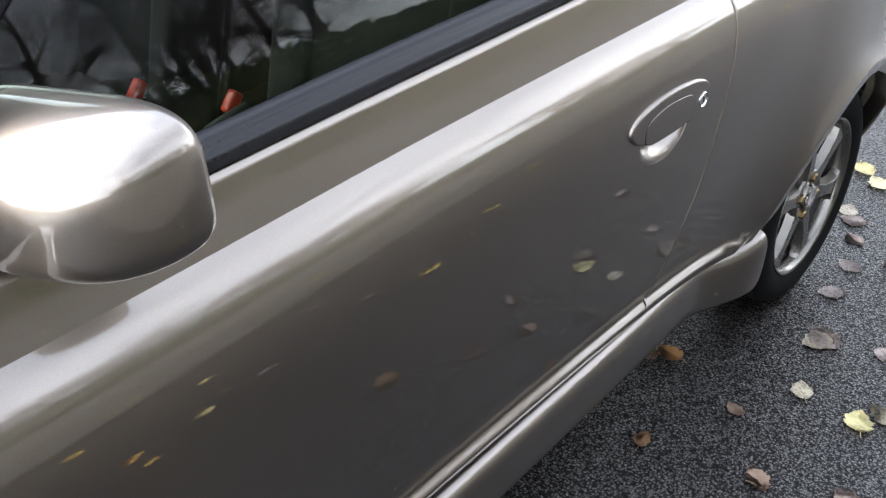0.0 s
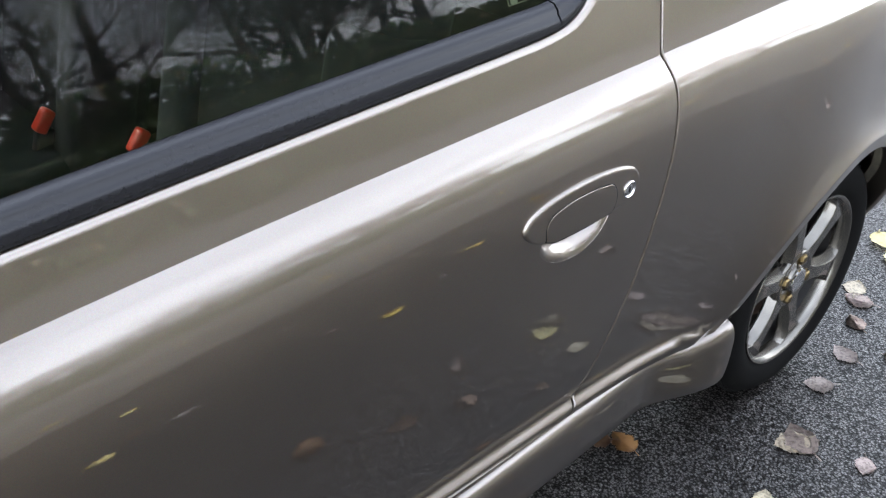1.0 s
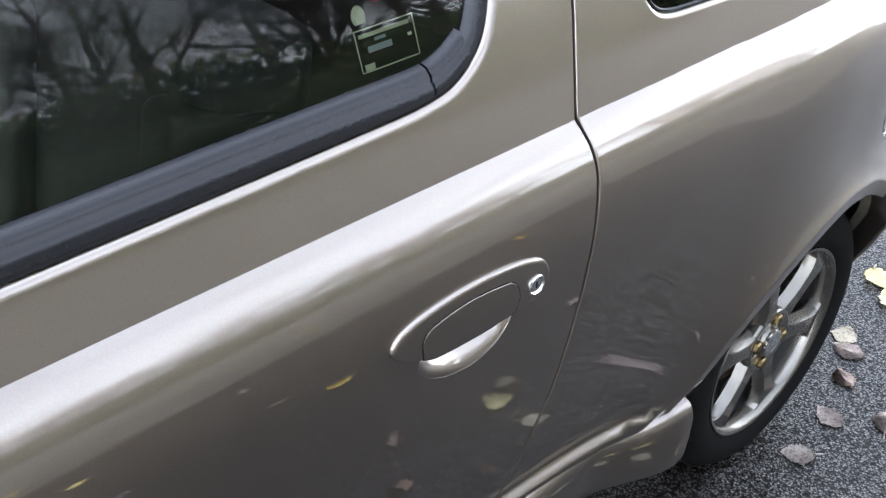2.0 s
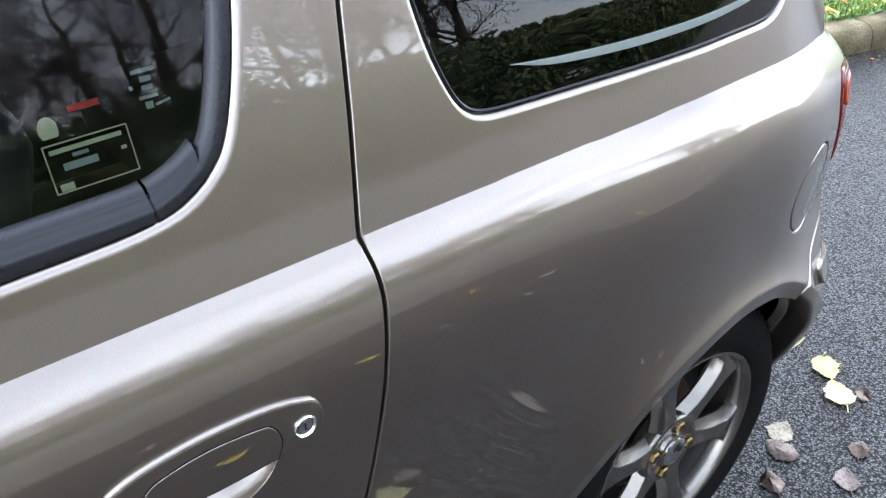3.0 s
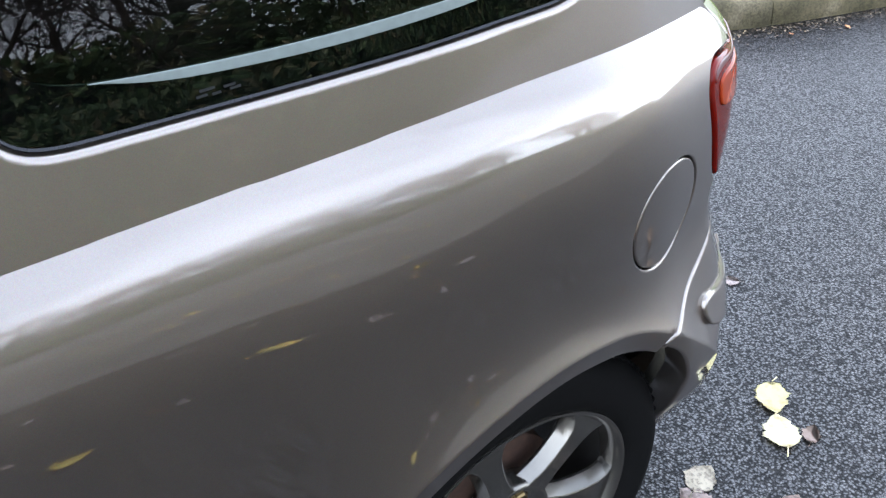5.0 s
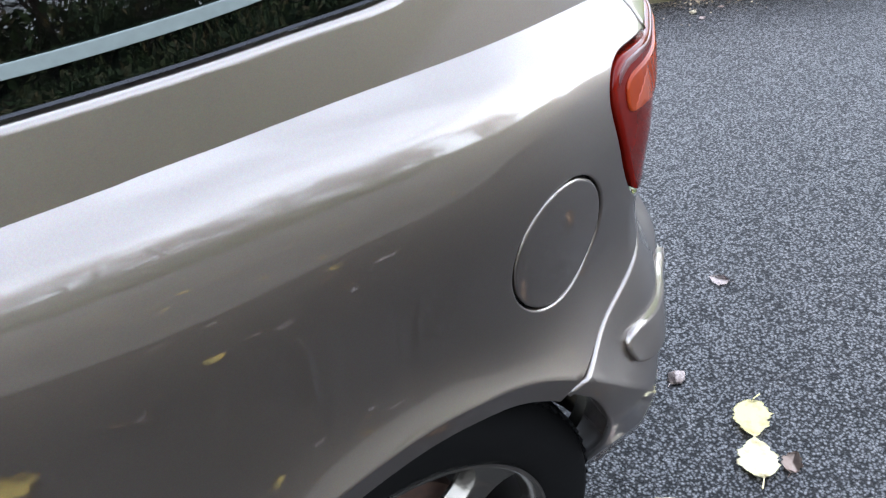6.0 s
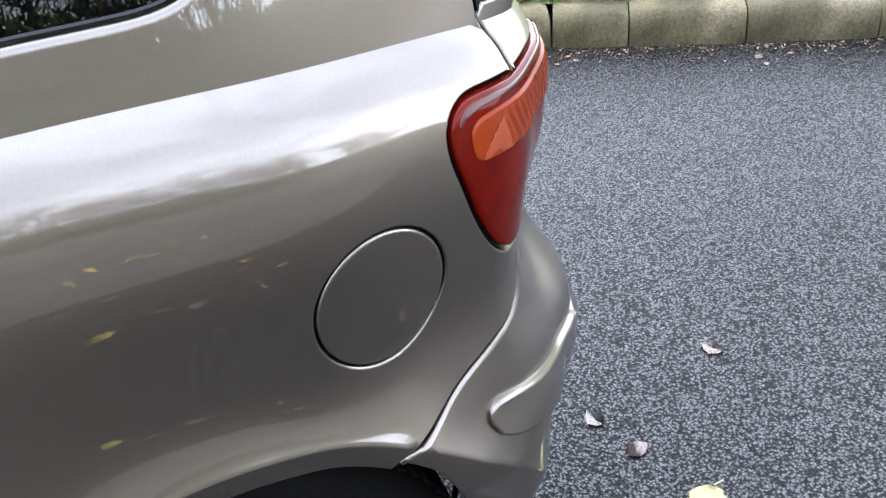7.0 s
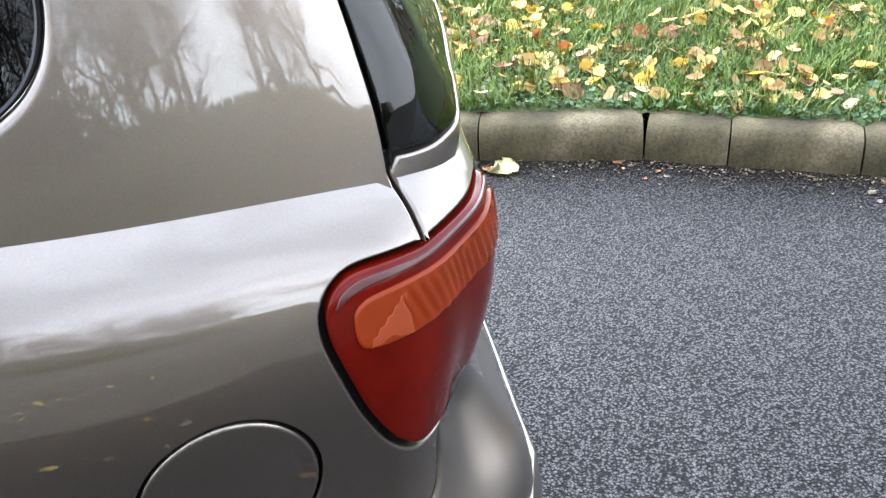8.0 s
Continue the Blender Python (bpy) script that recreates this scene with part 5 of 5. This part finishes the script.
for x, y, turn, scale in ((0.475, 0.090, 15, 1.05), (0.425, 0.062, 95, 1.1), (0.463, -0.077, 40, 0.95), (-0.135, -0.093, 60, 1.35), (-0.165, -0.085, 150, 1.2), (-0.347, -0.134, 30, 0.9), (0.20, -0.02, 75, 1.0), (0.28, -0.12, 10, 1.1), (0.05, -0.03, 130, 1.0), (0.335, 0.02, 55, 0.9), (0.56, -0.05, 20, 0.8), (0.697, 0.297, 10, 0.6), (1.1, 0.1, 50, 0.7), (0.95, 0.45, 120, 0.6), (0.661, 0.394, 100, 0.6)):
    fallen(PALES[int(abs(turn)) % 5], x, y, 0.0015, turn, scale, "pale wet leaf pressed flat on the asphalt", ON_ROAD)
rng = random.Random(7)
for i in range(62):
    x, y = rng.uniform(-3.0, 1.6), rng.uniform(-1.7, -0.15)
    if rng.random() < 0.28 and x > 0.8:
        continue
    mesh = rng.choice(YELLOWS if rng.random() < 0.14 else DULLS if rng.random() < 0.5 else PALES)
    label = {"d": "dull brown leaf on the damp road", "y": "yellow fallen leaf on the damp road", "b": "brown curled leaf on the damp road", "w": "pale wet leaf flat on the damp road"}[mesh.name[0]]
    fallen(mesh, x, y, 0.002, rng.uniform(0, 360), rng.uniform(0.7, 1.25), label, ON_ROAD)
for i in range(22):
    x = rng.uniform(0.5, 3.2)
    fallen(rng.choice(BROWNS + PALES), x, kerb_at(x) - abs(rng.gauss(0.0, 0.05)) - 0.015, 0.002, rng.uniform(0, 360), rng.uniform(0.2, 0.42), "small brown leaf scrap in the gutter", "leaf scraps in the gutter")


def verge_z(x, y):
    return 0.100 + verge_lift(x, y)


ON_VERGE = "fallen leaves on the verge"
count = 0
while count < 190:
    x = rng.uniform(0.7, 2.8)
    y = kerb_at(x) + 0.17 + abs(rng.gauss(0, 0.8))
    if noise.noise((x * 1.7, y * 1.7, 9.0)) < -0.1 and rng.random() < 0.8 or y > 3.3:
        continue
    count += 1
    mesh = rng.choice(YELLOWS if rng.random() < 0.46 else BROWNS)
    fallen(mesh, x, y, verge_z(x, y) + rng.uniform(0.010, 0.034), rng.choice((0, 180)) + rng.uniform(-70, 70), rng.uniform(0.5, 1.02), "yellow fallen leaf on the grass" if mesh.name[0] == "y" else "orange-brown fallen leaf on the grass", ON_VERGE, rng.uniform(-12, 58))


def stuff_object(name, verts, faces, mat, label, category):
    mesh = bpy.data.meshes.new(name)
    mesh.from_pydata(verts, [], faces)
    mesh.materials.append(mat)
    return tagged(new(name, mesh), label, category, kind="stuff")


def grass_blades(count, spot, height, seed):
    rng = random.Random(seed)
    verts, faces = [], []
    for _ in range(count):
        x, y, z = spot(rng)
        h, w, a, lean = height * rng.uniform(0.5, 1.3), rng.uniform(0.0012, 0.0028), rng.uniform(0, 2 * math.pi), rng.uniform(0.1, 0.9)
        dx, dy, k = math.cos(a), math.sin(a), len(verts)
        for t, s in ((0, 1.0), (0.45, 0.85), (0.8, 0.5)):
            px, py, pz = x + dx * h * lean * t * t, y + dy * h * lean * t * t, z + h * t * (1 - 0.25 * lean * t)
            verts += [(px - dy * w * s, py + dx * w * s, pz), (px + dy * w * s, py - dx * w * s, pz)]
        verts.append((x + dx * h * lean, y + dy * h * lean, z + h * (1 - 0.3 * lean)))
        faces += [(k, k + 1, k + 3, k + 2), (k + 2, k + 3, k + 5, k + 4), (k + 4, k + 5, k + 6)]
    return verts, faces


def verge_spot(rng):
    while True:
        x, d = rng.uniform(0.2, 4.2), 0.125 + abs(rng.gauss(0, 1.0))
        y = kerb_at(x) + d
        if d > 0.4 or noise.noise((x * 3, y * 3, 1.0)) > -0.1 or rng.random() < 0.3:
            return x, y, verge_z(x, y) - 0.004


stuff_object("grass", *grass_blades(60000, verge_spot, 0.060, 3), GRASS, "short bright green grass on the verge", "grass")


def clover_leaves(count, seed):
    rng = random.Random(seed)
    verts, faces = [], []
    for _ in range(count):
        x = rng.uniform(0.3, 3.6)
        y = kerb_at(x) + 0.115 + abs(rng.gauss(0, 0.32))
        z, r, a = verge_z(x, y) + rng.uniform(0.004, 0.028), rng.uniform(0.003, 0.0062), rng.uniform(0, 6.28)
        tx, ty = rng.uniform(-0.5, 0.5), rng.uniform(-0.5, 0.5)
        for j in range(3):
            b, k = a + j * 2.094, len(verts)
            cx, cy = r * math.cos(b), r * math.sin(b)
            ring = [(cx + r * 0.95 * math.cos(b + i * 1.047), cy + r * 0.95 * math.sin(b + i * 1.047)) for i in range(6)]
            verts += [(x + p, y + q, z + p * tx + q * ty) for p, q in ring]
            faces.append(tuple(range(k, k + 6)))
    return verts, faces


stuff_object("clover", *clover_leaves(5200, 5), CLOVER, "low clover and weeds along the kerb", "weeds")


def scatter_leaves(count, spot, size, seed, upright=0.4, curl=0.0):
    """Many small leaves, each a bent four-cornered blade."""
    rng = random.Random(seed)
    verts, faces = [], []
    for _ in range(count):
        c = Vector(spot(rng))
        r = size * rng.uniform(0.6, 1.5)
        turn = Euler((rng.uniform(-1, 1) * upright * 3, rng.uniform(-1, 1) * upright * 3, rng.uniform(0, 6.28))).to_matrix()
        k = len(verts)
        if curl:
            ring = [(r * math.cos(b) * (1 + 0.18 * math.sin(b * 3 + c.x * 50)), 0.72 * r * math.sin(b) * (1 + 0.18 * math.cos(b * 2 + c.y * 50))) for b in np.linspace(0, 2 * math.pi, 9, endpoint=False)]
            lift = curl * rng.uniform(0.3, 1.0) / r
            verts.append(tuple(c))
            verts += [tuple(c + turn @ Vector((p, q, lift * (0.6 * p * p + q * q)))) for p, q in ring]
            faces += [(k, k + 1 + i, k + 1 + (i + 1) % 9) for i in range(9)]
            continue
        for p in ((-r, 0, 0), (-0.2 * r, -0.55 * r, 0.15 * r), (r, 0, -0.1 * r), (-0.2 * r, 0.55 * r, 0.15 * r)):
            verts.append(tuple(c + turn @ Vector(p)))
        faces += [(k, k + 1, k + 2), (k, k + 2, k + 3)]
    return verts, faces


def bank_z(x, y):
    return 0.06 * min(1, max(0, (-1.72 - y) / 0.12)) + 0.09 * max(0, -1.70 - y)


def bank_spot(rng):
    x, y = rng.uniform(-7, 14), -6.4 - abs(rng.gauss(0, 1.6))
    top = 1.0 * (1 + 0.5 * noise.noise((x * 0.45, y * 0.3, 3.0)))
    return x, y, bank_z(x, y) + top * rng.random() ** 1.2


stuff_object("undergrowth", *scatter_leaves(70000, bank_spot, 0.05, 11), BRAMBLE, "dark bramble and ivy undergrowth at the edge of the wood", "undergrowth")


def bank_grass_spot(rng):
    x, y = rng.uniform(-5, 5), -1.75 - abs(rng.gauss(0, 1.6))
    return x, y, bank_z(x, y) - 0.02


def bank_leaf_spot(rng):
    x, y = rng.uniform(-5, 5), -1.72 - abs(rng.gauss(0, 1.1))
    return x, y, bank_z(x, y) + rng.uniform(0.02, 0.06)


def gutter_spot(rng):
    x = rng.uniform(0.4, 3.4)
    return x, kerb_at(x) - 0.008 - abs(rng.gauss(0, 0.035)) - (0.12 * rng.random() if rng.random() < 0.15 else 0), 0.004


stuff_object("gutter_grit", *scatter_leaves(1900, gutter_spot, 0.0031, 47, 0.1, 0.2), GRIT, "pale crumbs of leaf and grit along the foot of the kerb", "grit")


def verge_leaf_spot(rng):
    while True:
        x = rng.uniform(0.4, 4.0)
        y = kerb_at(x) + 0.16 + abs(rng.gauss(0, 0.9))
        if noise.noise((x * 1.7, y * 1.7, 9.0)) > -0.1 or rng.random() < 0.2:
            return x, y, verge_z(x, y) + rng.uniform(0.008, 0.035)


stuff_object("leaf_litter", *scatter_leaves(1300, verge_leaf_spot, 0.021, 43, 0.22, 0.7), LITTER_LEAF, "small yellow and brown leaf scraps among the grass", "fallen leaves")
stuff_object("leaf_litter", *scatter_leaves(260, bank_leaf_spot, 0.035, 41, 0.12), LITTER_LEAF, "yellow and brown fallen leaves on the roadside grass", "fallen leaves")
stuff_object("bank_grass", *grass_blades(7000, bank_grass_spot, 0.05, 23), GRASS, "rough green grass on the roadside bank", "grass")


def tree(x, y, height, seed, label):
    """A bare tree: a tapered trunk, forking limbs and fine twigs."""
    rng = random.Random(seed)
    base = thing("tree", label, "tree", (x, y, bank_z(0, y) - 0.1), "bare trees at the edge of the wood")
    trunk, crown = bmesh.new(), bmesh.new()
    lean = Vector((rng.uniform(-0.08, 0.08), rng.uniform(-0.06, 0.06), 1)).normalized()
    spine = [lean * height * t + Vector((rng.uniform(-1, 1), rng.uniform(-1, 1), 0)) * 0.015 * height * t for t in np.linspace(0, 0.92, 9)]
    girth = height * 0.019
    tube(trunk, spine, [girth * (1.5 if i == 0 else 1.08 - 0.95 * i / 8) for i in range(9)], 9)
    smooth_shade(trunk, 80)

    def limb(at, way, length, thick, depth):
        points, radii, p, d = [at], [thick], at.copy(), way.normalized()
        steps = 4 if depth < 3 else 3
        for i in range(steps):
            d = (d + Vector((rng.uniform(-1, 1), rng.uniform(-1, 1), rng.uniform(-0.5, 0.9))) * 0.22).normalized()
            p = p + d * length / steps
            points.append(p.copy())
            radii.append(thick * (1 - 0.8 * (i + 1) / steps))
            if depth < 4 and (i or depth):
                for _ in range(2 if depth < 3 else 1):
                    side = d.orthogonal().normalized()
                    side.rotate(Matrix.Rotation(rng.uniform(0, 6.28), 3, d))
                    limb(p.copy(), d * 0.75 + side * rng.uniform(0.5, 1.0), length * rng.uniform(0.45, 0.68), radii[-1] * 0.72 + 0.001, depth + 1)
        tube(crown, points, [max(r, 0.003) for r in radii], 5 if depth < 2 else 3, cap=False)

    for i in range(11):
        t = rng.uniform(0.12, 0.95)
        at = spine[min(8, int(t * 8))].lerp(spine[min(8, int(t * 8) + 1)], t * 8 % 1)
        a = rng.uniform(0, 6.28)
        limb(at, Vector((math.cos(a), math.sin(a), rng.uniform(0.35, 1.1))), height * rng.uniform(0.22, 0.38) * (1.15 - 0.5 * t), girth * 0.5 * (1.1 - 0.7 * t), 1)
    part("trunk", trunk, BARK, base)
    part("crown", crown, TWIG, base, "bare branches and fine twigs")
    return base


TREES = []
for x, y, h, seed in ((-5.6, -12.2, 6.0, 1), (-3.4, -13.6, 6.6, 2), (-1.2, -11.6, 5.4, 3), (0.4, -13.0, 6.4, 4), (2.0, -12.0, 5.6, 5), (3.5, -13.4, 6.8, 6), (4.9, -11.8, 5.6, 7), (6.3, -12.8, 6.2, 8), (-8.4, -12.6, 6.2, 9), (7.9, -11.9, 5.8, 10)):
    TREES.append(tree(x, y, h, seed, "bare dark-barked tree at the edge of the wood"))
for i in range(16):
    x, y = -12 + 2.3 * i + rng.uniform(-0.7, 0.7), rng.uniform(-18, -14)
    copy_thing(TREES[i % 10], pose(x, y, bank_z(0, y) - 0.2, 0, 0, rng.uniform(0, 360)) @ Matrix.Scale(rng.uniform(0.9, 1.2), 4))


def wood_spot(rng):
    x, y = rng.uniform(-14, 26), rng.uniform(-20, -11)
    return x, y, rng.random() ** 0.8 * (3.2 - 1.1 * float(ease((x - 1) / 8))) * (1 + 0.10 * noise.noise((x * 0.45, y * 0.25, 6.0)))


stuff_object("far_woods", *scatter_leaves(150000, wood_spot, 0.09, 31), BRAMBLE, "dense dark wood behind the first trees", "woods")


# added hedge, out of view: blocks the low sky beyond the verge
def far_hedge_spot(rng):
    x = rng.uniform(-14, 16)
    return x, kerb_at(x) + 7.0 + rng.uniform(0, 2.0), rng.random() * (2.0 + noise.noise((x * 0.4, 1.0, 8.0)))


stuff_object("hedge", *scatter_leaves(9000, far_hedge_spot, 0.07, 37), BRAMBLE, "dark hedge behind the grass verge", "hedge")
